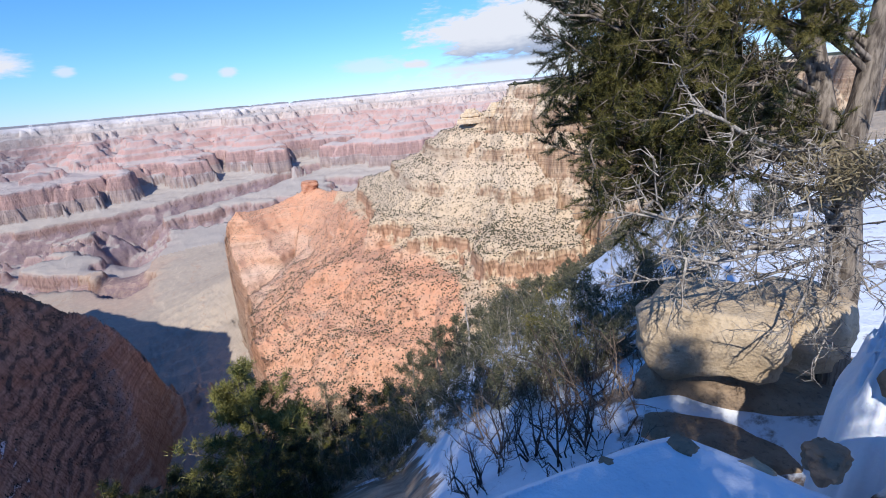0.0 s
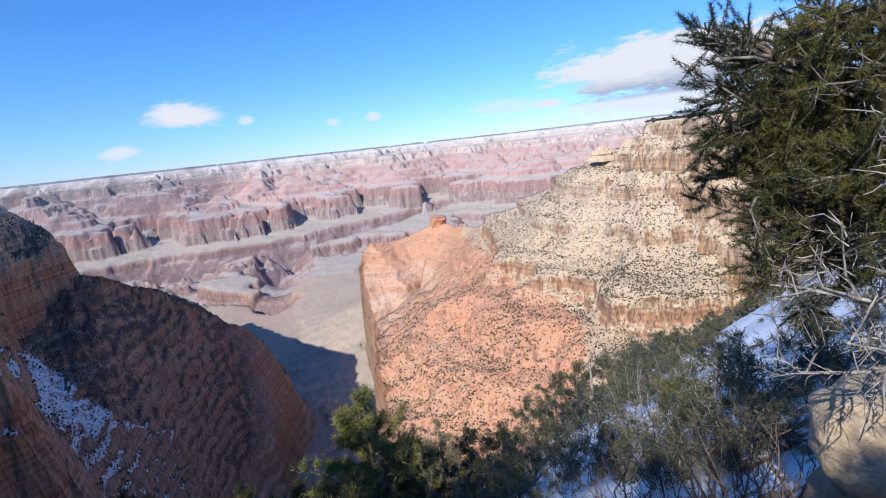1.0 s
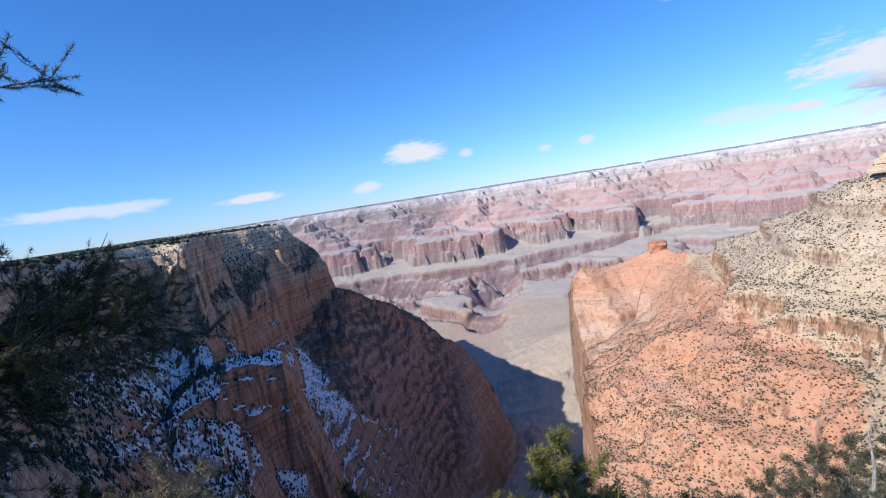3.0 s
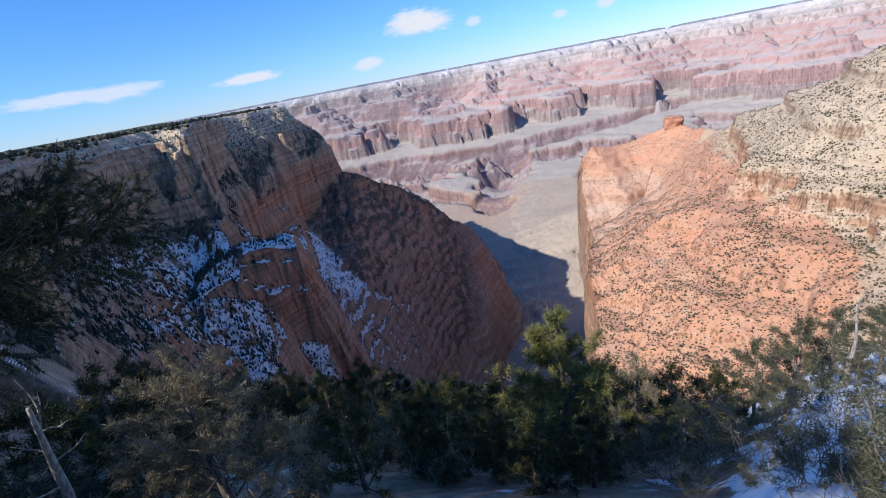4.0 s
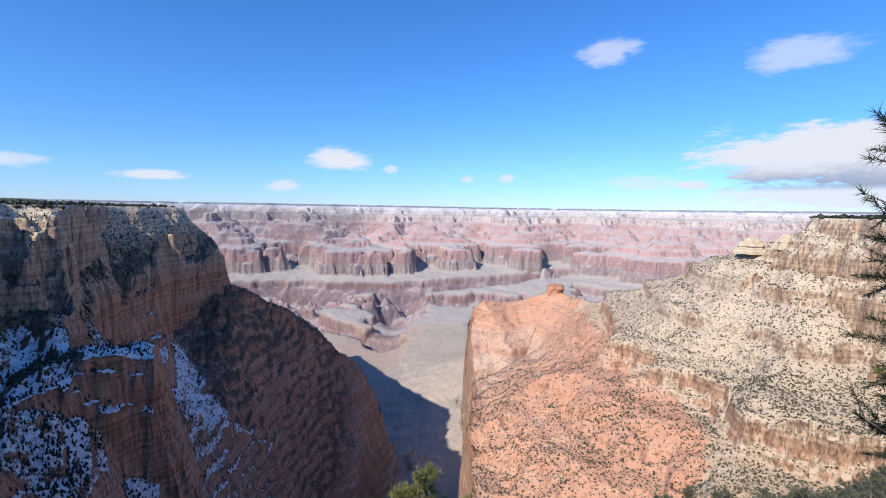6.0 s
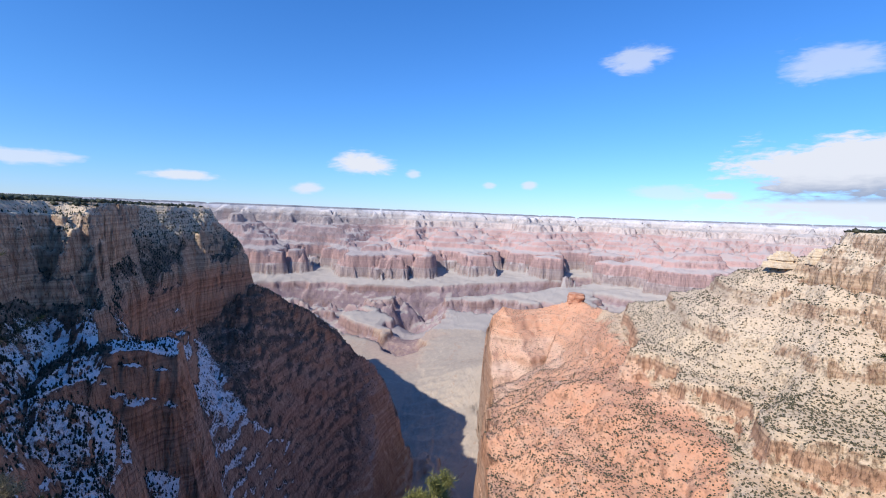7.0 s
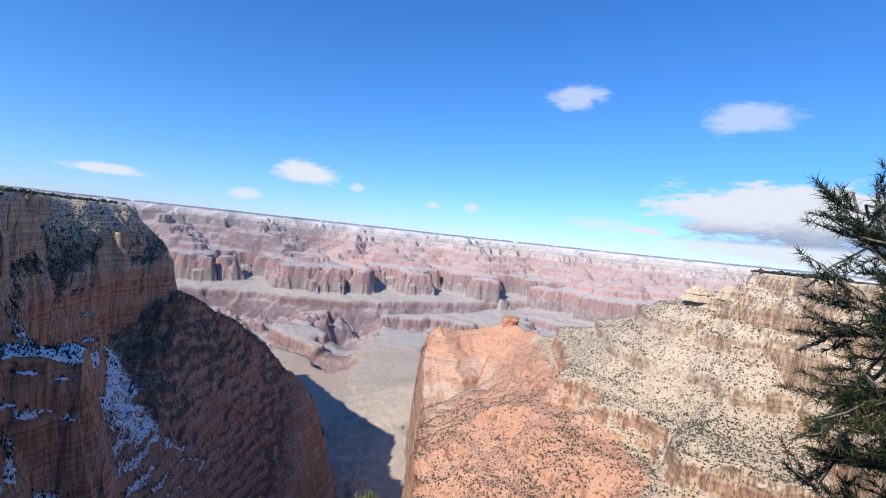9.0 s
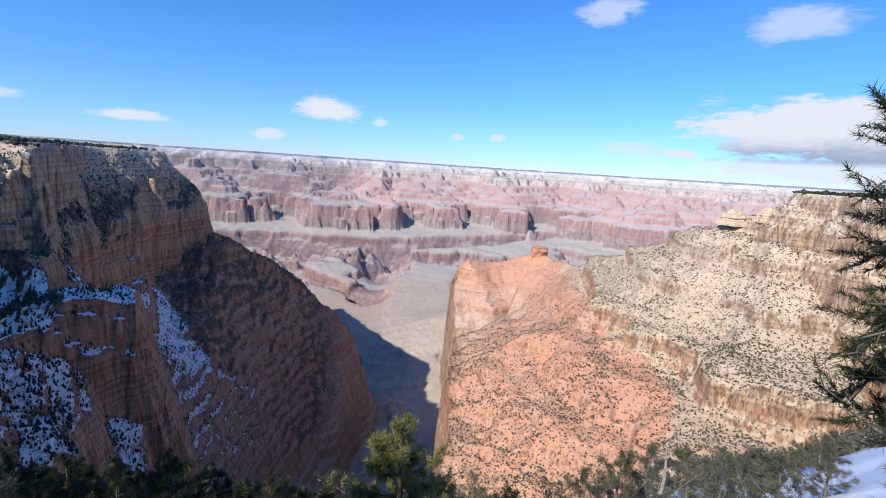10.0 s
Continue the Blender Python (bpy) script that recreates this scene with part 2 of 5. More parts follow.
def near_ground_material():
    m, N = material("snowy_rim_soil")
    co = N.add("ShaderNodeTexCoord").outputs["Object"]
    steep = attribute(N, "steep")
    a, b, c = N.noise(co, 0.32, 5, 0.6), N.noise(co, 2.2, 6, 0.65), N.noise(co, 14.0, 6, 0.7)
    soil = N.mix(N.span(b, 0.35, 0.65), (0.20, 0.14, 0.095), (0.36, 0.27, 0.19))
    soil = N.mix(N.span(c, 0.5, 0.7, 0.0, 0.7), soil, (0.09, 0.065, 0.05))
    lay = N.math("ADD", N.math("MULTIPLY_ADD", attribute(N, "snow"), 0.36, a), N.math("MULTIPLY", b, 0.5))
    lay = N.span(N.math("SUBTRACT", lay, N.math("MULTIPLY", steep, 0.10)), 0.80, 0.86)
    snow = N.mix(N.span(b, 0.4, 0.7), (0.84, 0.86, 0.89), (0.77, 0.79, 0.83))
    h = N.math("ADD", N.math("MULTIPLY", b, 0.7), N.math("MULTIPLY", c, 0.12))
    N.surface(N.mix(lay, soil, snow), 0.75, N.bump(h, 0.6, 0.12), 0.2)
    return m


NEAR_GROUND = near_ground_material()



# ---- the land: canyon walls, spurs, benches, gorge and far rim as one sheet ----
def lattice(x, y, seed):
    """Smooth noise on a square lattice, -1 to 1."""
    xi, yi = np.floor(x), np.floor(y)
    fx, fy = (x - xi).astype(np.float32), (y - yi).astype(np.float32)
    xi, yi = xi.astype(np.int64), yi.astype(np.int64)
    fx, fy = fx * fx * fx * (fx * (fx * 6 - 15) + 10), fy * fy * fy * (fy * (fy * 6 - 15) + 10)

    def pick(i, j):
        n = (i * 374761393 + j * 668265263 + seed * 974711) & 0x7FFFFFFF
        n = ((n ^ (n >> 13)) * 1274126177) & 0x7FFFFFFF
        return ((n ^ (n >> 16)) & 0xFFFF).astype(np.float32) / 32767.5 - 1.0
    a = pick(xi, yi) * (1 - fx) + pick(xi + 1, yi) * fx
    b = pick(xi, yi + 1) * (1 - fx) + pick(xi + 1, yi + 1) * fx
    return a * (1 - fy) + b * fy


def rough(x, y, size, octaves, seed, ridged=False):
    total, amp, top = 0.0, 1.0, 0.0
    for o in range(octaves):
        n = lattice(x / size + 17.3 * o, y / size - 9.1 * o, seed + o)
        total, top = total + amp * ((1 - 2 * np.abs(n)) if ridged else n), top + amp
        size, amp = size * 0.47, amp * 0.52
    return total / top


def polar(az, r):
    return r * math.sin(radians(az)), r * math.cos(radians(az))


def line_field(x, y, line, closed=False):
    """Distance to a line of (x, y, ...) points, and the rest of its values at the nearest place."""
    best, value = np.full(x.shape, 1e12, np.float32), np.zeros(x.shape, np.float32)
    pairs = list(zip(line, line[1:] + line[:1])) if closed else list(zip(line, line[1:]))
    for p, q in pairs:
        dx, dy = q[0] - p[0], q[1] - p[1]
        k = np.clip(((x - p[0]) * dx + (y - p[1]) * dy) / (dx * dx + dy * dy + 1e-9), 0, 1)
        d = (x - p[0] - k * dx) ** 2 + (y - p[1] - k * dy) ** 2
        near = d < best
        best = np.where(near, d, best)
        if len(p) > 2:
            value = np.where(near, p[2] + k * (q[2] - p[2]), value)
    return np.sqrt(best), value


def inside(x, y, line):
    odd = np.zeros(x.shape, bool)
    for p, q in zip(line, line[1:] + line[:1]):
        if p[1] != q[1]:
            odd ^= ((p[1] > y) != (q[1] > y)) & (x < (q[0] - p[0]) * (y - p[1]) / (q[1] - p[1]) + p[0])
    return odd


# the near rim with its two headlands (azimuth, distance), round by the plateau behind, whose unseen west back edge is
# made up to shape the canyon floor's shadow
RIM = [polar(a, r) for a, r in (
    (-60.6, 1330), (-62.5, 1290), (-66, 1200), (-69.3, 1080), (-71, 890), (-74, 860), (-77, 830), (-82, 720), (-88, 470), (-96, 250), (-98, 70),
    (-98, 20), (-97, 6), (-88, 1.5), (-45, 1.5), (0, 1.5), (28, 2.1), (50, 7), (74, 30), (66, 140), (50, 320), (36, 540), (25, 720), (17, 850), (11, 910),
    (6.3, 960), (7, 1090), (20, 1500), (35, 2500), (52, 7000), (90, 20000), (180, 20000), (-90, 20000), (-76, 6000), (-67.5, 3000), (-65.2, 2330), (-66.0, 1800), (-65.4, 1520), (-61.8, 1400))]


def crest(points):
    return [(*polar(a, r), 1.6 + r * math.tan(radians(e))) for a, r, e in points]


# spurs: crest line (azimuth, distance, elevation angle seen from the rim), fall of the sides
SPURS = [
    (crest([(7, 1000, -0.8), (5.2, 1005, -2.0), (3.9, 1010, -2.7), (1.2, 1040, -3.1), (-1.1, 1085, -4.1), (-4.0, 1150, -5.8), (-6.4, 1215, -6.8), (-8.8, 1300, -7.8), (-11.6, 1420, -9.2), (-13.4, 1500, -9.9),
            (-15.9, 1600, -9.7), (-17.0, 1660, -9.2), (-18.4, 1680, -9.1), (-19.6, 1670, -9.6), (-22.3, 1640, -10.3), (-24.0, 1610, -10.5), (-25.8, 1580, -10.3), (-27.4, 1560, -11.9)]), 0.76, 0.36),
    (crest([(-26.3, 1080, -34), (-26.3, 1300, -29.0), (-26.3, 1600, -24.7), (-26.3, 1900, -21.4), (-27, 2500, -16.9), (-27.5, 3300, -12.7)]), 0.36, 0.36)]

# the shaded west wall, foot to rim: lines of (azimuth, distance, elevation angle)
FOOT = [(-98, 80, -32), (-88, 165, -32), (-82, 252, -32), (-76.4, 366, -31), (-73, 432, -31), (-68, 500, -29), (-62.5, 600, -33), (-58, 760, -32), (-52, 850, -36), (-46, 1000, -36),
        (-41, 1100, -36), (-38.6, 1240, -34), (-36.5, 1300, -33)]
RED_BASE = [(-67, 900, -13.9), (-65.8, 905, -13.9), (-61.9, 960, -14.8), (-61.3, 1090, -12.8), (-59, 1150, -12.1), (-55.6, 1220, -8.7), (-53.7, 1262, -9.2), (-51.8, 1295, -10.5),
            (-48, 1355, -12.8), (-44.6, 1402, -15.4), (-41.5, 1430, -18.3), (-38.6, 1440, -23.5), (-36.5, 1450, -28)]
RED_TOP = [(-67, 912, -9.6), (-65.8, 920, -9.4), (-64.7, 940, -8.8), (-63.2, 985, -7.8), (-61.3, 1104, -7.5), (-59, 1164, -6.6), (-56.4, 1222, -5.5), (-55.9, 1230, -7.2), (-55.6, 1234, -8.6)]
CLIFF_BASE = [(-98, 180, -7.5), (-88, 385, -8), (-82, 560, -8.6), (-76.4, 690, -9.1), (-73.7, 730, -10.3), (-70.4, 745, -9.2), (-69.6, 775, -8.0), (-68.7, 880, -5.8), (-66.1, 1050, -3.3), (-61.6, 1190, -2.75),
              (-59.4, 1245, -2.8), (-57, 1256, -4.2), (-56, 1244, -7.1), (-55.6, 1240, -8.5)]
LIP = [(-98, 192, -1.5), (-88, 400, -1.5), (-82, 578, -1.5), (-76.4, 712, -1.5), (-73.7, 752, -1.5), (-70.4, 766, -1.5), (-69.4, 800, -1.5), (-68.5, 905, -1.5), (-66.1, 1066, -1.5), (-61.6, 1202, -1.25),
       (-59.6, 1256, -0.9), (-58.9, 1262, -2.2), (-57, 1268, -4.1), (-56, 1254, -7.0), (-55.6, 1246, -8.45)]
BROW = [(-98, 205, -0.1), (-88, 430, -0.05), (-82, 615, 0.0), (-76.4, 755, 0.0), (-73.7, 800, 0.0), (-70.4, 815, 0.0), (-69.2, 880, 0.0), (-68.3, 970, 0.0), (-66.1, 1110, -0.05), (-61.6, 1240, -0.05),
        (-59.9, 1290, -0.1), (-59.2, 1300, -1.7), (-57, 1290, -4.05), (-56, 1264, -6.95), (-55.6, 1252, -8.4)]
# the ledgy buttress that stands in front of it: azimuth, front distance, elevation angle of its foot and its top
BUTTRESS = [(-76.5, 545, -18.0, -18.4), (-74.3, 550, -17.5, -16.0), (-70.1, 565, -20.0, -14.8), (-68.8, 570, -24.6, -14.2), (-66.5, 580, -26.2, -14.4), (-62.4, 600, -27.5, -15.3), (-58, 600, -30, -15.6)]

# far temples and the line of the river gorge: (azimuth, distance, level)
FAR = [[(*polar(a, r), z) for a, r, z in line] for line in (
    ((-47, 11500, -60), (-45.5, 8800, -330), (-43.5, 7000, -560), (-42.5, 6400, -700)),
    ((-36.5, 11500, -40), (-36, 9600, -220), (-38, 7800, -480), (-39.5, 6600, -640)),
    ((-30, 11500, -100), (-31, 9000, -420), (-30.4, 7400, -640)),
    ((-21.7, 11200, -60), (-21.7, 10000, -110), (-22, 8800, -480), (-20, 7800, -640)),
    ((-13, 12000, -60), (-10, 9800, -420), (-9, 8400, -640)),
    ((-56, 10500, -60), (-55, 8200, -350), (-53.5, 6800, -600)),
    ((-4, 12000, -80), (-2, 9800, -320), (-6, 8600, -560)),
    ((4, 11000, -60), (3, 8600, -380), (-1, 7600, -620)),
    ((14, 9000, -60), (9, 7000, -420)))]
# single red buttes that stand on the platform
dice = random.Random(41)
TEMPLES = [(*polar(dice.uniform(-62, 10), dice.uniform(7000, 10800)), dice.uniform(-620, -230)) for _ in range(34)]
GORGE = [(*polar(a, r), d) for a, r, d in ((-95, 6600, 420), (-70, 5800, 420), (-56, 5700, 420), (-46, 5600, 420), (-37, 5600, 420), (-27, 6200, 420), (-15, 7600, 380), (-3, 9000, 350), (20, 9800, 350))]
CREEK = [(*polar(a, r), d) for a, r, d in ((-35, 1900, 8), (-37.5, 2700, 12), (-38.5, 3150, 18), (-39, 3600, 36), (-38, 4100, 110), (-36, 4700, 260), (-37, 5400, 420))]
FAR_RIM = [polar(a, r) for a, r in ((-110, 13000), (-75, 12500), (-55, 12200), (-40, 12800), (-25, 12300), (-10, 12800), (5, 12500), (25, 11500), (25, 30000), (-110, 30000))]

# level of the smooth form -> level of the bedded rock (cliffs where it drops fast)
BEDS_IN = [-1500, -1320, -930, -925, -900, -760, -600, -548, -508, -462, -456, -415, -409, -372, -367, -335, -322, -232, -180, -172, -120, -112, -70, -64, -30, -12, 0, 200]
BEDS_OUT = [-1500, -1340, -985, -935, -918, -880, -790, -715, -560, -530, -502, -478, -440, -420, -385, -365, -330, -298, -262, -205, -172, -128, -104, -70, -58, -50, 0, 200]


# the same for the east slope: cliff bands between rubble aprons
EAST_IN = [-1500, -270, -246, -240, -236, -172, -165, -120, -112, -66, -60, 0, 200]
EAST_OUT = [-1500, -276, -263, -240, -218, -186, -156, -134, -98, -80, -54, 0, 200]
# the same for the far temples: tall cliffs over long aprons
FAR_IN = [-1500, -905, -770, -690, -640, -622, -500, -486, -420, -404, -330, -312, -190, -170, -70, -48, 40, 60, 110, 200]
FAR_OUT = [-1500, -905, -850, -790, -735, -590, -545, -480, -450, -395, -370, -290, -250, -125, -85, 15, 60, 100, 110, 200]


def smooth(v, a, b):
    k = np.clip((v - a) / (b - a), 0, 1)
    return k * k * (3 - 2 * k)


def slope_near(az):
    """Fall of the brushy slope right below the viewpoint, by direction."""
    return np.interp(az, (-180, -100, -88, -75, -60, -45, -30, -12, -4, 4, 11, 18, 26, 34, 50, 180), (0.0, 0.02, 0.50, 0.60, 0.70, 0.80, 0.84, 0.80, 0.64, 0.52, 0.42, 0.30, 0.16, 0.09, 0.03, 0.0))


def along(line, a, k):
    """The k-th value of a line of (azimuth, ...) points at the azimuth a."""
    return np.interp(a, [p[0] for p in line], [p[k] for p in line])


def west_wall(x, y, r, az, gully):
    """Level of the west wall: talus, red cliff, wooded bench, pale cliff and brow, with the buttress before it."""
    out = np.full(r.shape, -2000.0)
    on = (az > -99) & (az < -33) & (r > 60) & (r < 2300)
    if not on.any():
        return out
    x, y, r, az, gully = x[on], y[on], r[on], az[on], gully[on]
    mid, small, tiny = rough(x, y, 130, 3, 3), rough(x, y, 52, 4, 5), rough(x, y, 17, 3, 6)
    loose = 1 + 2.2 * smooth(az, -60.5, -63)
    a = az + loose * (0.6 * small + 0.25 * tiny)
    q = r + 3 * tiny
    bays = smooth(r, 60, 300) * (52 * mid + 46 * small + 15 * tiny)      # buttresses and bays of the cliffs
    at = []
    for line, share in ((FOOT, 0.0), (RED_BASE, 0.7), (RED_TOP, 0.7), (CLIFF_BASE, 1.0), (LIP, 1.0), (BROW, 0.6)):
        # past its end a line runs on along the crest of the red slope
        rr, zz = along(line, a, 1), np.tan(np.radians(along(line, a, 2)))
        if line[-1][0] < -50:
            late = a > line[-1][0]
            rr = np.where(late, along(RED_BASE, a, 1) + line[-1][1] - 1220, rr)
            zz = np.where(late, np.tan(np.radians(along(RED_BASE, a, 2) + 0.004 * (line[-1][1] - 1220))), zz)
        wider = 24 if line is CLIFF_BASE else 14 if line is RED_BASE else 0
        at.append((rr - share * bays - wider * smooth(a, -55.6, -57), 1.6 + rr * zz))
    # no red cliff west of the bay: its lines lie on the slope
    w = smooth(a, -67.4, -65.9)
    for i, k in ((1, 0.5), (2, 0.53)):
        at[i] = tuple(w * at[i][c] + (1 - w) * (at[0][c] + k * (at[3][c] - at[0][c])) for c in (0, 1))
    z = at[0][1] - 0.8 * (at[0][0] - q)
    cliff = np.zeros(q.shape)
    for i in range(5):
        (r0, z0), (r1, z1) = at[i], at[i + 1]
        k = np.clip((q - r0) / np.maximum(r1 - r0, 1.0), 0, 1)
        past = q > r0
        if i in (1, 3):            # cliffs stand in ledges
            n = 6.2832 * (3 if i == 1 else 4)
            k = k + 0.95 * np.sin(n * k + 1.5 * mid) / n * (k > 0) * (k < 1)
        z = np.where(past, z0 + k * (z1 - z0), z)
        cliff = np.where(past & (q < r1), 1.0 if i in (1, 3, 4) else 0.0, cliff)
    r5, z5 = at[5]
    z = np.where(q > r5 + 15, z5 - np.interp(a, (-63, -60.2, -59.4, -57), (0.0, 0.1, 0.8, 1.3)) * (q - r5 - 15), z)
    cliff = np.where(q > r5, 0.0, cliff)
    z = z + cliff * (1.2 * np.sin(z / 1.5 + 1.2 * mid) + 3.0 * tiny * (q > at[4][0])) + smooth(a, -62, -58) * (1 - cliff) * (q < at[3][0]) * (1.3 * np.sin(z / 4.0 + 5 * mid) + 5 * tiny) + (1 - cliff) * (q < r5) * (8 * small + 3 * tiny + np.interp(a, (-62, -54), (8, 17)) * gully)
    # buttress in three steps
    b = az + 0.6 * small + 0.4 * tiny
    qb = r + 26 * small + 12 * tiny + 8 * mid
    front, low, high = along(BUTTRESS, b, 1), along(BUTTRESS, b, 2), along(BUTTRESS, b, 3)
    zl, zh = 1.6 + front * np.tan(np.radians(low)), 1.6 + (front + 40) * np.tan(np.radians(high))
    k = np.interp(qb - front, (0, 7, 22, 26, 33, 36, 46), (0, 0.50, 0.62, 0.82, 0.86, 0.97, 1.0))
    f = np.where(qb < front, zl - 0.75 * (front - qb), zl + k * (zh - zl))
    f = f - 0.9 * np.maximum(0, qb - front - 85) - 4.0 * np.maximum(0, np.radians(b + 62.6) * r)
    f = f + smooth(qb - front, -5, 3) * smooth(qb - front, 60, 40) * 1.6 * np.sin(f / 2.2)
    out[on] = np.maximum(z, f)
    return out


def land(x, y):
    """Level of the ground at the place (x, y), metres, before the far country is drawn in."""
    r = np.hypot(x, y)
    az = np.degrees(np.arctan2(x, y))
    calm = smooth(r, 25, 260)
    wx = x + calm * (30 * rough(x, y, 190, 4, 3) + 24 * rough(x, y, 70, 4, 5) + 7 * rough(x, y, 22, 3, 6)) + smooth(r, 2600, 5500) * (800 * rough(x, y, 1900, 3, 7) + 400 * rough(x, y, 620, 5, 8))
    wy = y + calm * (30 * rough(x, y, 190, 4, 11) + 24 * rough(x, y, 70, 4, 13) + 7 * rough(x, y, 22, 3, 14)) + smooth(r, 2600, 5500) * (800 * rough(x, y, 1900, 3, 15) + 400 * rough(x, y, 620, 5, 16))
    notch = calm * np.where(x < -250, 14.0, 22.0)      # bays and buttresses along the rim
    rx, ry = wx + notch * rough(x, y, 70, 4, 91), wy + notch * rough(x, y, 70, 4, 93)
    d, _ = line_field(rx, ry, RIM, True)
    flat = inside(rx, ry, RIM)
    # east side: one broken cliff over a long slope; the west wall is laid over its own steep core
    form = np.where(flat, np.minimum(d * 0.02, 3.0), -np.minimum(1.9 * d, 66 + 1.2 * d) - smooth(az, -30, -44) * smooth(r, 60, 200) * 4.5 * d)
    ledgy = np.where(az < -45, 0.0, 0.1 + 0.6 * smooth(rough(x, y, 150, 3, 29), -0.2, 0.3))
    gully = rough(x, y, 120, 4, 23, True) + 0.35 * rough(x, y, 34, 3, 24, True)
    for line, fall, reach in SPURS:
        d, z = line_field(x + 0.35 * (wx - x), y + 0.35 * (wy - y), line)
        drop = np.where(d < 240, fall * d, fall * 240 + reach * (d - 240))
        f = z - drop + smooth(d, 15, 200) * 15 * gully
        if line is SPURS[0][0]:          # the red spur breaks off along its west side
            w = np.maximum(0, r * np.radians(-27.3 + 0.8 * rough(x, y, 170, 3, 37) + 0.9 * rough(x, y, 60, 4, 36) - az))
            f = f - np.interp(w, (0, 6, 10, 16, 20, 60), (0, 60, 80, 260, 300, 1400))
        ledgy = np.where(f > form, 0.0, ledgy)
        form = np.maximum(form, f)
    sunny = (r < 2100) & (az > -34)
    form = form + sunny * calm * (0.55 + 0.45 * smooth(rough(x, y, 130, 3, 40), -0.3, 0.2)) * (np.interp(form, EAST_IN, EAST_OUT) - form)
    form = form + sunny * calm * (form < -8) * (form > -640) * (3.4 * np.sin(form / 7.6 + 1.5 * rough(x, y, 160, 3, 38)) + 1.5 * np.sin(form / 2.9 + 2.0 * rough(x, y, 90, 3, 39)))
    far = r > 2300
    if far.any():
        fx, fy, fr = wx[far], wy[far], r[far]
        f = form[far]
        big = rough(x[far], y[far], 1300, 4, 31, True)
        ribs = rough(x[far], y[far], 330, 4, 33, True)
        for line in FAR:
            d, z = line_field(fx, fy, line)
            f = np.maximum(f, z - 0.46 * d + 110 * big + 60 * ribs)
        for px, py, pz in TEMPLES:
            d = np.hypot(x[far] + 0.4 * (fx - x[far]) - px, y[far] + 0.4 * (fy - y[far]) - py)
            f = np.maximum(f, pz - 0.62 * d + smooth(d, 0, 300) * (50 * big + 70 * ribs))
        d, _ = line_field(fx, fy, FAR_RIM, True)
        f = np.maximum(f, np.where(inside(fx, fy, FAR_RIM), 110.0, 105 - 0.48 * d + smooth(d, 0, 400) * (150 * big + 80 * ribs)))
        f = np.minimum(f, 110.0)
        form[far] = f + smooth(fr, 2600, 4200) * (np.interp(f, FAR_IN, FAR_OUT) - f)
    floor = -905 + 14 * rough(x, y, 700, 4, 41) + smooth(r, 3000, 5000) * 85 * rough(x, y, 900, 5, 47, True)
    floor = floor + smooth(r, 5200, 6400) * 120 * np.clip(rough(x, y, 1500, 5, 53, True) + 0.05, 0, 0.8)
    floor = floor - smooth(r, 2700, 3600) * smooth(r, 11000, 8000) * 120 * smooth(rough(x, y, 1100, 5, 59, True), 0.22, 0.7)
    gx, gy = x + 0.45 * (wx - x), y + 0.45 * (wy - y)
    d1, z1 = line_field(gx, gy, GORGE)
    d2, z2 = line_field(gx, gy, CREEK)
    crag = rough(x, y, 420, 5, 43, True)
    form = np.maximum(form, floor)
    cut = np.maximum(z1 * np.clip(1.15 - d1 / 450, 0, 1) * (0.75 + 0.35 * rough(x, y, 300, 4, 45, True)), z2 * np.clip(1.2 - d2 / 190, 0, 1))
    form = form - np.where(form < -700, cut * (0.8 + 0.35 * crag), 0)
    ledgy = np.where((form < -760) & (r > 2400), smooth(r, 2400, 3000), ledgy)
    z = form + ledgy * (np.interp(form, BEDS_IN, BEDS_OUT) - form)
    z = np.maximum(z, west_wall(x, y, r, az, gully))
    s = slope_near(az)
    reach = np.interp(az, (-180, -95, -60, -30, -10, 3, 14, 40, 180), (120, 110, 60, 52, 75, 150, 210, 160, 100))
    edge = np.interp(az, (-180, 0, 8, 16, 26.5, 33, 40, 180), (1.5, 1.5, 1.6, 1.74, 2.02, 1.96, 1.9, 1.9))
    front = smooth(np.abs(az + 20), 100, 70)
    near = -np.maximum(r - edge, 0) * s - front * 0.8 * smooth(r - edge, 0.0, 0.9) - np.maximum(r - reach, 0) * 1.25
    near = near + smooth(r, 3, 14) * (0.5 * rough(x, y, 7, 4, 61)) + smooth(r, 20, 60) * 3.0 * rough(x, y, 36, 3, 67)
    near = near - 0.55 * np.exp(-((x - 1.75) ** 2 + (y - 2.7) ** 2) / 0.6 ** 2)
    z = np.where(r < 45, near, np.maximum(z, near))
    z = np.where(r < edge, 0.03 * rough(x, y, 0.6, 3, 73), z)
    fine = smooth(r, 40, 300)
    return z + fine * (2.2 * rough(x, y, 26, 4, 81) * (z < -2)) + smooth(r, 2600, 5000) * smooth(z, 0, -80) * 14 * rough(x, y, 170, 4, 85, True)


def draw_in(r):
    """The far country is drawn in towards the viewer, keeping its angles."""
    return np.where(r < 1900, r, 1900 + 2900 * (1 - np.exp(-(np.maximum(r, 1900) - 1900) / 4000)))


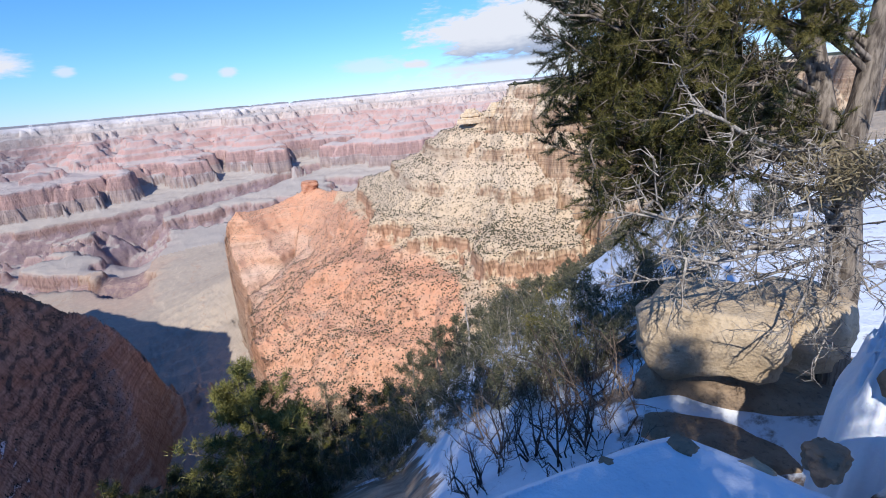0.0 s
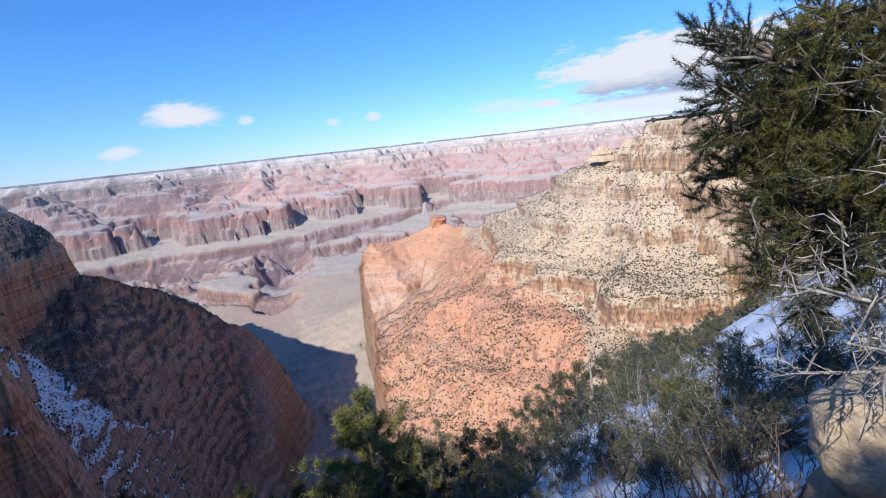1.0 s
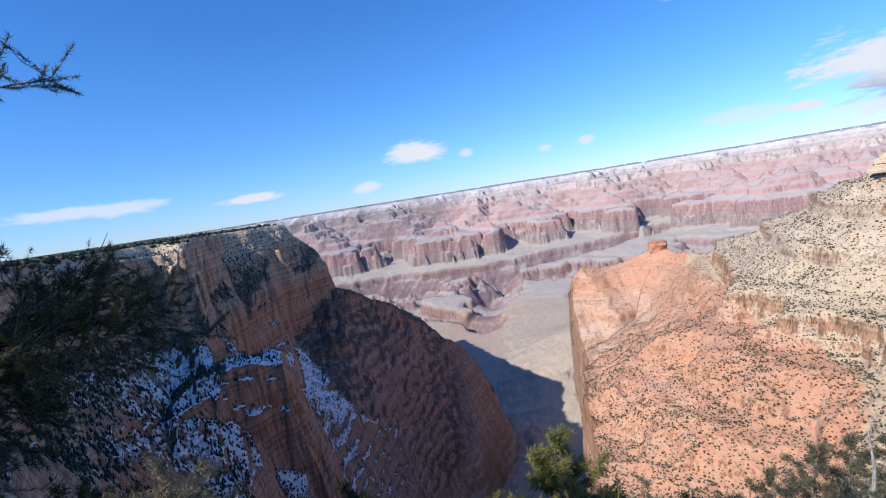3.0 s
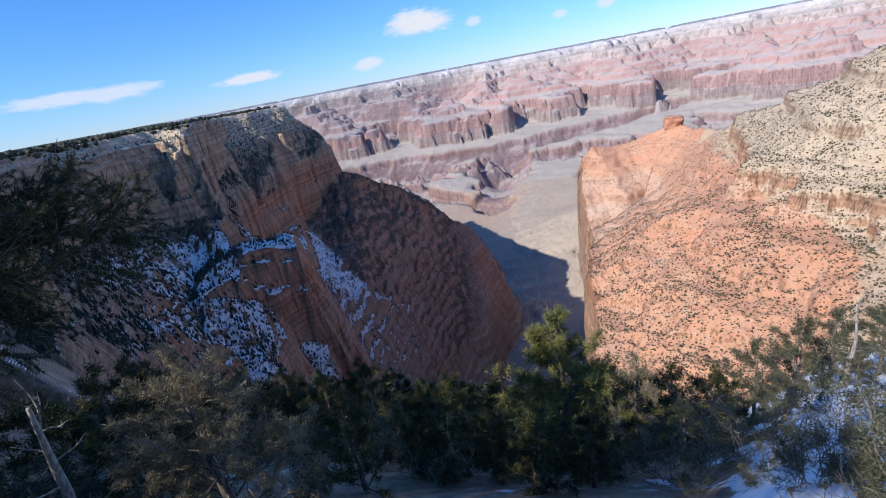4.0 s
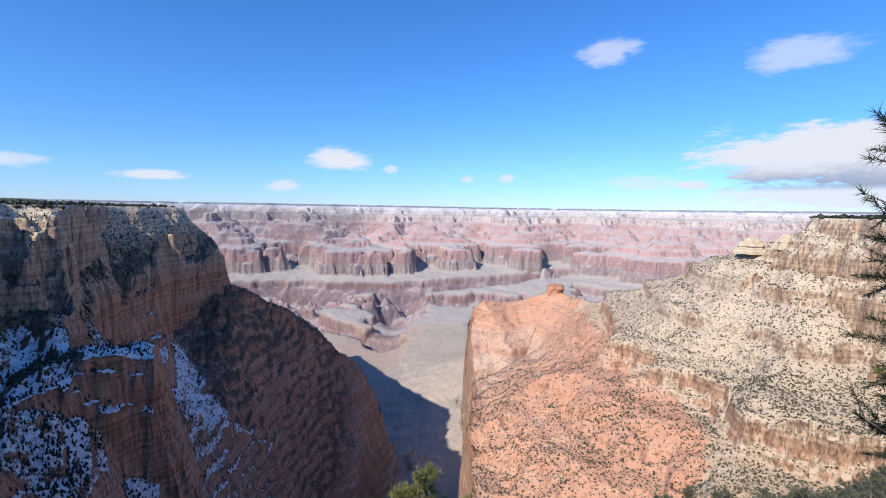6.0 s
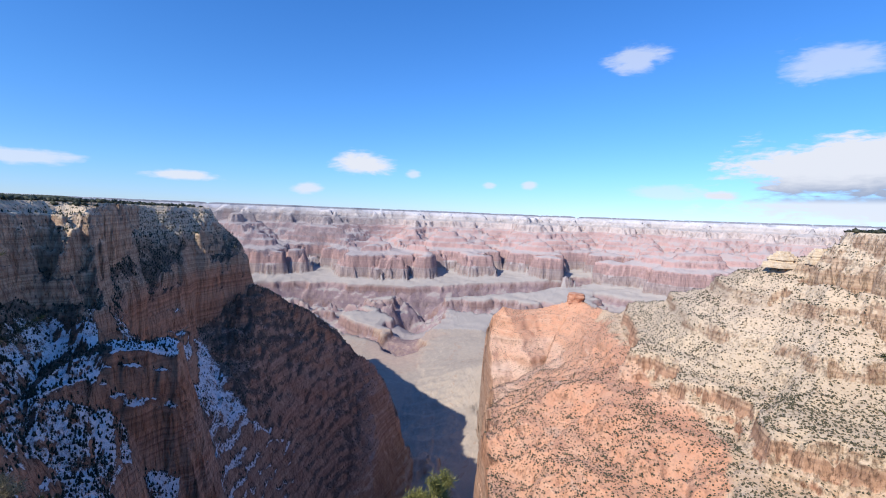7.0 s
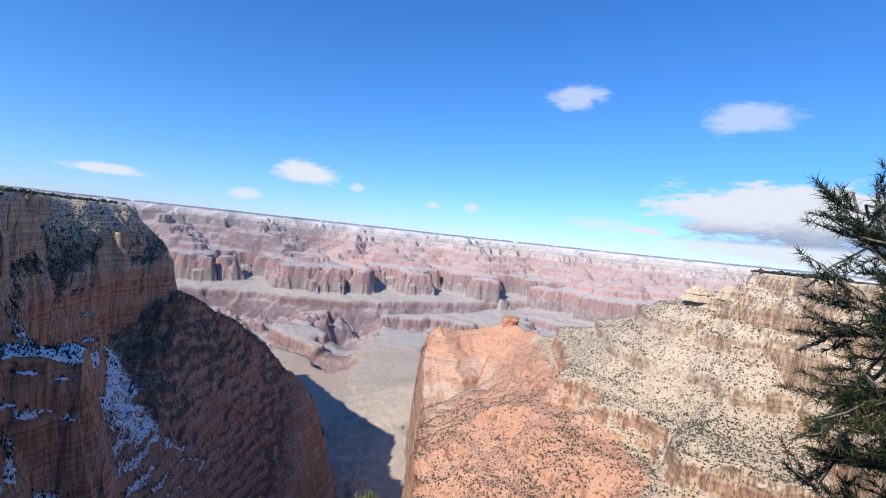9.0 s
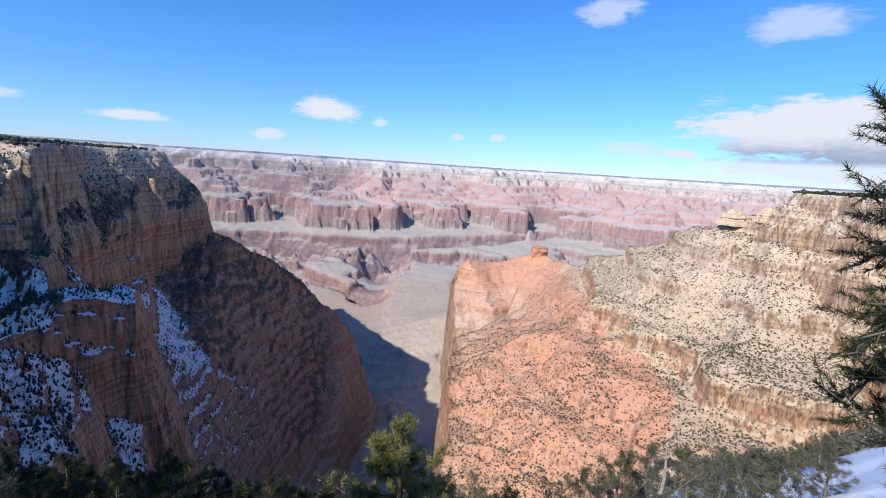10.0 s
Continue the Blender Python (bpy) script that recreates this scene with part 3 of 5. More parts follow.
def build_land():
    azs = np.concatenate([np.linspace(-90, 50, 1010), np.linspace(50, 270, 98)[1:-1]])
    radii = np.exp(np.linspace(math.log(0.35), math.log(15500), 2400))
    rows = 620
    levels, steps = [], []
    for chunk in np.array_split(azs, 12):
        a = np.radians(chunk)[:, None]
        z = land(np.sin(a) * radii, np.cos(a) * radii)
        el = np.arctan2(z - 1.9, radii)
        seen = el >= np.maximum.accumulate(el, 1) - 0.004
        steps.append(np.abs(np.diff(el, axis=1)) * np.where(seen[:, 1:], 9.0, 0.6) + 0.35 * np.diff(np.log(radii))[None] * np.where(seen[:, 1:], 0.7, 0.25))
        levels.append(z)
    steps, levels = np.concatenate(steps), np.concatenate(levels)
    for half in (14, 10, 6):           # neighbouring columns share their spacing
        pad = np.concatenate([steps[-half:], steps, steps[:half + 1]])
        run = np.cumsum(pad, 0)
        steps = (run[2 * half + 1:] - np.concatenate([np.zeros((1, steps.shape[1])), run])[:-2 * half - 2])[:len(steps)] / (2 * half + 1)
    out = []
    for a, step, z in zip(azs, steps, levels):
        far_along = np.concatenate([[0], np.cumsum(step)])
        r = np.interp(np.linspace(0, far_along[-1], rows), far_along, radii)
        out.append((a, r, np.interp(r, radii, z)))
    az = np.radians([o[0] for o in out])[:, None]
    r = np.array([o[1] for o in out])
    z = np.array([o[2] for o in out])
    x, y = np.sin(az) * r, np.cos(az) * r
    # true steepness and facing, by differences along and across
    def grad(v, axis):
        return np.gradient(v, axis=axis)
    e1 = np.stack([grad(x, 1), grad(y, 1), grad(z, 1)], -1)
    e0 = np.stack([np.roll(x, -1, 0) - np.roll(x, 1, 0), np.roll(y, -1, 0) - np.roll(y, 1, 0), np.roll(z, -1, 0) - np.roll(z, 1, 0)], -1)
    n = np.cross(e0, e1)
    n *= np.sign(n[..., 2:3] + 1e-9)
    n /= np.linalg.norm(n, axis=-1, keepdims=True) + 1e-9
    steep = np.hypot(n[..., 0], n[..., 1]) / np.maximum(n[..., 2], 0.05)
    s = way(SUN_AZ, SUN_EL)
    warm = n[..., 0] * s[0] + n[..., 1] * s[1] + n[..., 2] * s[2]
    deg, rise = np.degrees(az) + 0 * r, np.degrees(np.arctan2(z - 1.6, r))
    lee = smooth(warm, 0.80, 0.60) * smooth(steep, 2.6, 1.7) * (r < 3000) * smooth(z, -640, -560)
    # old snow lies on the western slopes, hardly on the bench and not on the red slope
    strip = np.interp(rise, (-30, -26, -22.4, -15, -11, -8), (-50.5, -50.5, -55.5, -60.3, -62.0, -66.0))
    snow = lee * smooth(deg - strip, 1.2, -0.6) * smooth(rise, -2, -4) * (0.35 + 0.65 * smooth(rise, -9, -12)) * (deg < -40) + 0.9 * (np.abs(z) < 4) * (r < 70)
    snow = np.clip(np.maximum(snow, smooth(r, 9000, 11500) * smooth(z, -330, -60) * 0.5), 0, 1)
    turn = deg + 14 * rough(x, y, 3.0, 3, 77)
    snow = np.where(r < 48, np.maximum(smooth(turn, -17, -4), smooth(turn, -104, -118)) * (1 - 0.4 * smooth(deg, 14, 21) * smooth(r, 2.1, 2.5)), snow)
    snow = np.where((r >= 48) & (r < 240), np.maximum(snow, 0.85 * smooth(deg, -20, -9) * smooth(deg, 22, 14) * smooth(r, 230, 150)), snow)
    # a fan of cream rubble from the upper cliffs lies over the red beds of the east slope
    fan = np.interp(rise, (-40, -27.5, -25.6, -21.7, -19.3, -17.6, -15.9, -13.1, -10.4), (-2.5, -2.2, -1.2, -2.1, -3.9, -6.9, -10.5, -12.5, -14.6))
    ragged = 1.5 * rough(x, y, 60, 4, 71) + 2.2 * rough(x * 0.8 - y * 0.6, (x * 0.6 + y * 0.8) * 0.22, 46, 3, 72)
    debris = smooth(deg - fan + ragged, -0.5, 0.5) * (r < 2000) * (r > 60)
    # the beds of the west wall lie lower
    strata = z - 120 * smooth(z, -80, -150) * smooth(deg, -45, -55) * (r < 2300)
    wood = np.clip(smooth(z, -800, -620) + 0.08, 0, 1)
    # raised on the west slope so that dark tufts paint its shade deeper
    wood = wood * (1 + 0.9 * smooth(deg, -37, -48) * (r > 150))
    k = draw_in(r) / r
    co = np.stack([x * k, y * k, z * k], -1).reshape(-1, 3)
    nc, nr = r.shape
    i = np.arange(nc)[:, None] * nr + np.arange(nr - 1)[None]
    j = (np.arange(nc)[:, None] + 1) % nc * nr + np.arange(nr - 1)[None]
    quads = np.stack([i, i + 1, j + 1, j], -1).reshape(-1, 4)
    cap = [np.arange(nc) * nr]
    mesh = bpy.data.meshes.new("ground")
    mesh.vertices.add(len(co))
    mesh.vertices.foreach_set("co", co.astype(np.float32).ravel())
    nq = len(quads)
    mesh.loops.add(nq * 4 + nc)
    mesh.loops.foreach_set("vertex_index", np.concatenate([quads.ravel(), cap[0]]).astype(np.int32))
    mesh.polygons.add(nq + 1)
    mesh.polygons.foreach_set("loop_start", np.concatenate([np.arange(nq) * 4, [nq * 4]]).astype(np.int32))
    mesh.update(calc_edges=True)
    mesh.validate()
    for name, v in (("level", z), ("steep", np.clip(steep, 0, 8)), ("snow", snow), ("wood", wood), ("debris", debris), ("strata", strata), ("grove", smooth(r, 150, 300))):
        mesh.attributes.new(name, "FLOAT", "POINT").data.foreach_set("value", v.astype(np.float32).ravel())
    mesh.polygons.foreach_set("use_smooth", np.ones(len(mesh.polygons), bool))
    for mat in (ROCK, NEAR_GROUND, HAZY_ROCK):
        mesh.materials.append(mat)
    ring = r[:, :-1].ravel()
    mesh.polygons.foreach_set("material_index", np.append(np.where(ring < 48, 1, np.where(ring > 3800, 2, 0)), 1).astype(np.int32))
    return tagged(new("ground", mesh), "layered cream and red canyon walls with snow on shaded slopes", "canyon", kind="structure")


ground = build_land()


# ---- vegetation materials ----
def bark_material(name, dark, light, scale=9.0):
    m, N = material(name)
    co = N.add("ShaderNodeTexCoord").outputs["Object"]
    ridges = N.noise(N.scaled(co, (1, 1, 0.16)), scale * 3, 6, 0.65, 0.3)
    plates = N.cells(N.scaled(co, (1, 1, 0.4)), scale * 2.5)
    col = N.mix(N.span(ridges, 0.36, 0.64), dark, light)
    col = N.mix(N.span(N.noise(co, 2.5, 3), 0.5, 0.7, 0.0, 0.5), col, tuple(0.6 * v for v in light))
    h = N.math("ADD", ridges, N.math("MULTIPLY", plates, 0.5))
    N.surface(col, 0.92, N.bump(h, 0.8, 0.02), 0.15)
    return m


def leaf_material(name, dark, light, tip, share=0.18):
    m, N = material(name)
    rnd = N.add("ShaderNodeNewGeometry").outputs["Random Per Island"]
    co = N.add("ShaderNodeTexCoord").outputs["Object"]
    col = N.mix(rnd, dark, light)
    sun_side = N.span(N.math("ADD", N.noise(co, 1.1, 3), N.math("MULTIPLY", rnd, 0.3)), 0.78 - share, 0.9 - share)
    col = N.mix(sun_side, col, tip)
    b = N.surface(col, 0.55, None, 0.3)
    # thin needles let some light through
    t = N.add("ShaderNodeBsdfTranslucent")
    N.put(t.inputs[0], col)
    mixer = N.add("ShaderNodeMixShader")
    mixer.inputs[0].default_value = 0.25
    out = [n for n in N.tree.nodes if n.bl_idname == "ShaderNodeOutputMaterial"][0]
    N.tree.links.new(b.outputs[0], mixer.inputs[1])
    N.tree.links.new(t.outputs[0], mixer.inputs[2])
    N.tree.links.new(mixer.outputs[0], out.inputs[0])
    return m


BARK = bark_material("pinyon_bark", (0.07, 0.055, 0.045), (0.30, 0.25, 0.20))
DEADWOOD = bark_material("weathered_wood", (0.20, 0.17, 0.14), (0.50, 0.45, 0.39))
DARKWOOD = bark_material("dark_twig", (0.035, 0.028, 0.024), (0.13, 0.10, 0.085))
BROWNWOOD = bark_material("brown_twig", (0.09, 0.065, 0.05), (0.24, 0.18, 0.14))
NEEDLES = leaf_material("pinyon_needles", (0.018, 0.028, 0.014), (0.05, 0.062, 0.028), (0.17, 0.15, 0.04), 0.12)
# two lighter copies of the needles, with sunlight painted into the colour
NEEDLES_LIT = leaf_material("sunlit_green_needles", (0.035, 0.048, 0.018), (0.10, 0.105, 0.035), (0.20, 0.17, 0.05), 0.25)
NEEDLES_SUN = leaf_material("sunlit_yellow_needles", (0.06, 0.08, 0.022), (0.16, 0.17, 0.05), (0.27, 0.25, 0.075), 0.3)
NEEDLES_GREY = leaf_material("dry_juniper_sprays", (0.13, 0.11, 0.06), (0.26, 0.22, 0.13), (0.34, 0.28, 0.17), 0.2)
BRUSH_LEAF = leaf_material("sage_leaves", (0.05, 0.055, 0.03), (0.13, 0.13, 0.08), (0.20, 0.18, 0.10), 0.2)
FAR_LEAF = leaf_material("distant_brush_leaves", (0.065, 0.065, 0.04), (0.13, 0.12, 0.075), (0.17, 0.15, 0.09), 0.2)
FAR_WOOD = leaf_material("distant_pine_leaves", (0.018, 0.025, 0.014), (0.05, 0.058, 0.032), (0.09, 0.085, 0.045), 0.12)


def snow_material():
    m, N = material("old_snow")
    co = N.add("ShaderNodeTexCoord").outputs["Object"]
    big = N.noise(co, 3.0, 4, 0.6)
    fine = N.noise(co, 60.0, 4, 0.7)
    dirt = N.span(N.noise(co, 18.0, 6, 0.75), 0.66, 0.76, 0.0, 0.5)
    col = N.mix(N.span(big, 0.4, 0.7), (0.84, 0.86, 0.89), (0.78, 0.80, 0.83))
    col = N.mix(dirt, col, (0.34, 0.27, 0.21))
    b = N.surface(col, 0.6, N.bump(N.math("ADD", N.math("MULTIPLY", fine, 0.15), big), 0.5, 0.03), 0.3)
    b.inputs["Subsurface Weight"].default_value = 0.15
    b.inputs["Subsurface Radius"].default_value = (0.02, 0.03, 0.05)
    return m


def stone_material(name, base, dark, pale):
    m, N = material(name)
    co = N.add("ShaderNodeTexCoord").outputs["Object"]
    grain = N.noise(co, 24.0, 8, 0.7)
    blot = N.noise(co, 3.2, 5, 0.6, 0.3)
    pits = N.cells(co, 34.0)
    lichen = N.span(N.noise(co, 9.0, 6, 0.7), 0.62, 0.68)
    col = N.mix(N.span(blot, 0.35, 0.65), base, pale)
    col = N.mix(N.span(grain, 0.5, 0.72, 0.0, 0.7), col, dark)
    col = N.mix(N.math("MULTIPLY", lichen, 0.4), col, (0.20, 0.19, 0.15))
    h = N.math("ADD", N.math("MULTIPLY", blot, 1.2), N.math("ADD", N.math("MULTIPLY", grain, 0.5), N.math("MULTIPLY", pits, 0.25)))
    N.surface(col, 0.9, N.bump(h, 0.9, 0.03), 0.2)
    return m


SNOW = snow_material()
LIMESTONE = stone_material("tan_limestone", (0.44, 0.33, 0.21), (0.20, 0.14, 0.09), (0.58, 0.46, 0.32))
BROWNSTONE = stone_material("brown_limestone", (0.27, 0.19, 0.125), (0.10, 0.07, 0.05), (0.38, 0.28, 0.19))


# ---- mesh writers ----
def part(name, data, mat, parent, label=""):
    """Links (vertices, faces) as one mesh object under a thing or part."""
    verts, faces = data
    mesh = bpy.data.meshes.new(name)
    mesh.from_pydata([tuple(v) for v in verts], [], faces)
    mesh.materials.append(mat)
    mesh.polygons.foreach_set("use_smooth", np.ones(len(mesh.polygons), bool))
    ob = new(name, mesh)
    ob.parent = parent
    if label:
        tagged(ob, label)
    return ob


def thing(name, at, label, category, group=""):
    ob = new(name)
    ob.empty_display_size = 0.2
    ob.location = at
    return tagged(ob, label, category, group)


def tube(verts, faces, pts, radii, sides=5):
    """A tapered, bent stem through pts."""
    first = len(verts)
    ref = Vector((0.31, 0.17, 0.93))
    for i, (p, r) in enumerate(zip(pts, radii)):
        d = (pts[min(i + 1, len(pts) - 1)] - pts[max(i - 1, 0)])
        d = d.normalized() if d.length > 1e-9 else Vector((0, 0, 1))
        u = d.cross(ref)
        u = u.normalized() if u.length > 1e-4 else d.orthogonal().normalized()
        v = d.cross(u)
        for k in range(sides):
            a = 2 * math.pi * k / sides
            verts.append(p + (u * math.cos(a) + v * math.sin(a)) * r)
    for i in range(len(pts) - 1):
        for k in range(sides):
            a, b = first + i * sides + k, first + i * sides + (k + 1) % sides
            faces.append((a, b, b + sides, a + sides))
    faces.append(tuple(first + (len(pts) - 1) * sides + k for k in range(sides)))


def jitter(rng, s):
    return Vector((rng.gauss(0, s), rng.gauss(0, s), rng.gauss(0, s)))


def bent(rng, a, b, n, wobble, sag=0.0):
    """Points from a to b along an uneven, slightly sagging way."""
    length = (b - a).length
    pts, drift = [], Vector((0, 0, 0))
    for i in range(n + 1):
        k = i / n
        drift = drift + jitter(rng, wobble * length / n)
        pts.append(a.lerp(b, k) + drift * math.sin(math.pi * min(k, 0.95)) + Vector((0, 0, -sag * length * math.sin(math.pi * k))))
    return pts


def tuft(rng, verts, faces, at, along, size, blades=11):
    """A tuft of thin needles about a twig's end."""
    along = along.normalized() if along.length > 1e-6 else Vector((0, 0, 1))
    wide = 0.06 if blades < 20 else 0.036
    for _ in range(blades):
        k = rng.random()
        d = (along * (0.1 + 0.75 * k) + jitter(rng, 0.5)).normalized()
        w = d.orthogonal().normalized()
        w.rotate(Matrix.Rotation(rng.uniform(0, 6.28), 3, d))
        p = at + along * size * (1.3 * k - 0.9) + jitter(rng, size * (0.05 if blades >= 20 else 0.3))
        n = len(verts)
        verts += [p - w * size * wide, p + w * size * wide, p + d * size * rng.uniform(0.65, 1.0)]
        faces.append((n, n + 1, n + 2))


def spray(rng, wood, leaf, a, b, r, size, twigs, sub, droop=0.0, bare=0.0, sides=4, blades=11, wobble=0.16, begin=0.22, fine=True, tufts=2):
    """A branch from a to b with side twigs that end in tufts; bare is the share without needles."""
    pts = bent(rng, a, b, 5, wobble, droop)
    length = (b - a).length
    tube(*wood, pts, [r * (1 - 0.75 * i / 5) for i in range(6)], sides)
    d0 = (b - a).normalized()
    if rng.random() > bare:
        tuft(rng, *leaf, pts[5], d0, size * 1.3, blades)
    for t in range(twigs):
        k = begin + (1 - begin) * (t + rng.random()) / twigs
        i = min(int(k * 5), 4)
        p = pts[i].lerp(pts[i + 1], k * 5 - i)
        side = (d0 * rng.uniform(0.3, 1.0) + jitter(rng, 0.55) + Vector((0, 0, 0.18))).normalized()
        q = p + side * length * rng.uniform(0.16, 0.34) * (1.15 - 0.5 * k)
        tp = bent(rng, p, q, 3, 0.2)
        tube(*wood, tp, [r * 0.34, r * 0.28, r * 0.2, r * 0.12], 3)
        if rng.random() > bare:
            tuft(rng, *leaf, q, q - p, size * rng.uniform(0.9, 1.3), blades)
        for s in range(sub):
            kk = 0.3 + 0.7 * (s + rng.random()) / sub
            m = p.lerp(q, kk)
            e = m + (side + jitter(rng, 0.7)).normalized() * length * rng.uniform(0.04, 0.12)
            if fine and (rng.random() < 0.7 or bare > 0.6):
                tube(*wood, [m, m.lerp(e, 0.5) + jitter(rng, 0.01 * length), e], [r * 0.15, r * 0.12, r * 0.07], 3)
            if rng.random() > bare:
                for n in range(tufts):
                    tuft(rng, *leaf, e.lerp(m, 0.3 * n), e - m + Vector((0, 0, 0.02)), size * rng.uniform(0.7, 1.25), blades)


def pine(name, at, height, width, seed, label, leaf=None, limbs=16, bare=0.0, twigs=6, sub=4, size=0.16, lean=(0.0, 0.0), bark=None, crown_low=0.15, group="", blades=10, category="pine tree", fine=True):
    """A whole small conifer: trunk, limbs with twigs, and tufts."""
    rng = random.Random(seed)
    root = thing(name, at, label, category, group)
    top = Vector((lean[0], lean[1], height))
    trunk = ([], [])
    tp = bent(rng, Vector((0, 0, -0.5)), top, 8, 0.05)
    r0 = 0.022 * height + 0.03
    tube(*trunk, tp, [r0 * (1.15 - i / 8) + 0.008 for i in range(9)], 7)
    needles = ([], [])
    part("trunk", trunk, bark or BARK, root)
    for i in range(limbs + 1):
        wood = ([], [])
        if i == limbs:
            spray(rng, wood, needles, tp[7], tp[8] + Vector((0, 0, 0.12 * height)), r0 * 0.2, size, twigs, sub, 0, bare, 4, blades, 0.16, 0.22, fine)
            part("limb", wood, bark or BARK, root)
            break
        k = crown_low + (0.97 - crown_low) * (i + rng.random()) / limbs
        j = min(int(k * 8), 7)
        p = tp[j].lerp(tp[j + 1], k * 8 - j)
        a = i * 2.4 + rng.uniform(-0.5, 0.5)
        reach = width * 0.5 * (1.0 - 0.62 * max(0.0, (k - crown_low) / (1 - crown_low)) ** 2.2) * rng.uniform(0.65, 1.2)
        q = p + Vector((math.cos(a) * reach, math.sin(a) * reach, reach * rng.uniform(0.05, 0.55)))
        spray(rng, wood, needles, p, q, r0 * 0.32 * (1.1 - 0.7 * k), size, twigs, sub, 0.05, bare, 4, blades, 0.16, 0.22, fine)
        part("limb", wood, bark or BARK, root)
    if needles[0]:
        part("crown", needles, leaf or NEEDLES, root)
    return root


def shrub(name, at, height, width, seed, label, stems=14, leaf=None, bare=1.0, bark=None, size=0.05, group="", twigs=5, sub=3, stem=0.012, category="shrub"):
    """A many-stemmed bush, bare or leafy."""
    rng = random.Random(seed)
    root = thing(name, at, label, category, group)
    leaves = ([], [])
    for i in range(stems):
        wood = ([], [])
        a = rng.uniform(0, 6.283)
        w = width * 0.5 * rng.uniform(0.25, 1.0)
        p = Vector((math.cos(a) * 0.12 * width, math.sin(a) * 0.12 * width, -0.15))
        q = Vector((math.cos(a) * w, math.sin(a) * w, height * rng.uniform(0.3, 1.05)))
        spray(rng, wood, leaves, p, q, stem * rng.uniform(0.7, 1.3), size, twigs, sub, -0.04, bare, 4, 11, 0.34, 0.22, bare > 0.9)
        part("stem", wood, bark or DARKWOOD, root)
    if leaves[0]:
        part("foliage", leaves, leaf or BRUSH_LEAF, root)
    return root


def level(x, y):
    return float(land(np.array([[float(x)]]), np.array([[float(y)]]))[0, 0])


def on_ground(az, r, sink=0.05):
    x, y = polar(az, r)
    return x, y, level(x, y) - sink


# ---- brush and woods of the canyon slopes ----
def scatter(count, az, r, seed, keep):
    """Places on the land, by direction and distance, that keep() lets through."""
    rng = np.random.default_rng(seed)
    a = np.radians(rng.uniform(*az, count))
    d = np.exp(rng.uniform(math.log(r[0]), math.log(r[1]), count))
    x, y = np.sin(a) * d, np.cos(a) * d
    z = land(x[None], y[None])[0]
    e = 2.0 + d * 0.004
    gx = (land((x + e)[None], y[None])[0] - z) / e
    gy = (land(x[None], (y + e)[None])[0] - z) / e
    ok = keep(np.degrees(a), d, z, np.hypot(gx, gy), rough(x, y, 60, 3, seed), rng.random(count))
    return x[ok], y[ok], z[ok], d[ok], rng


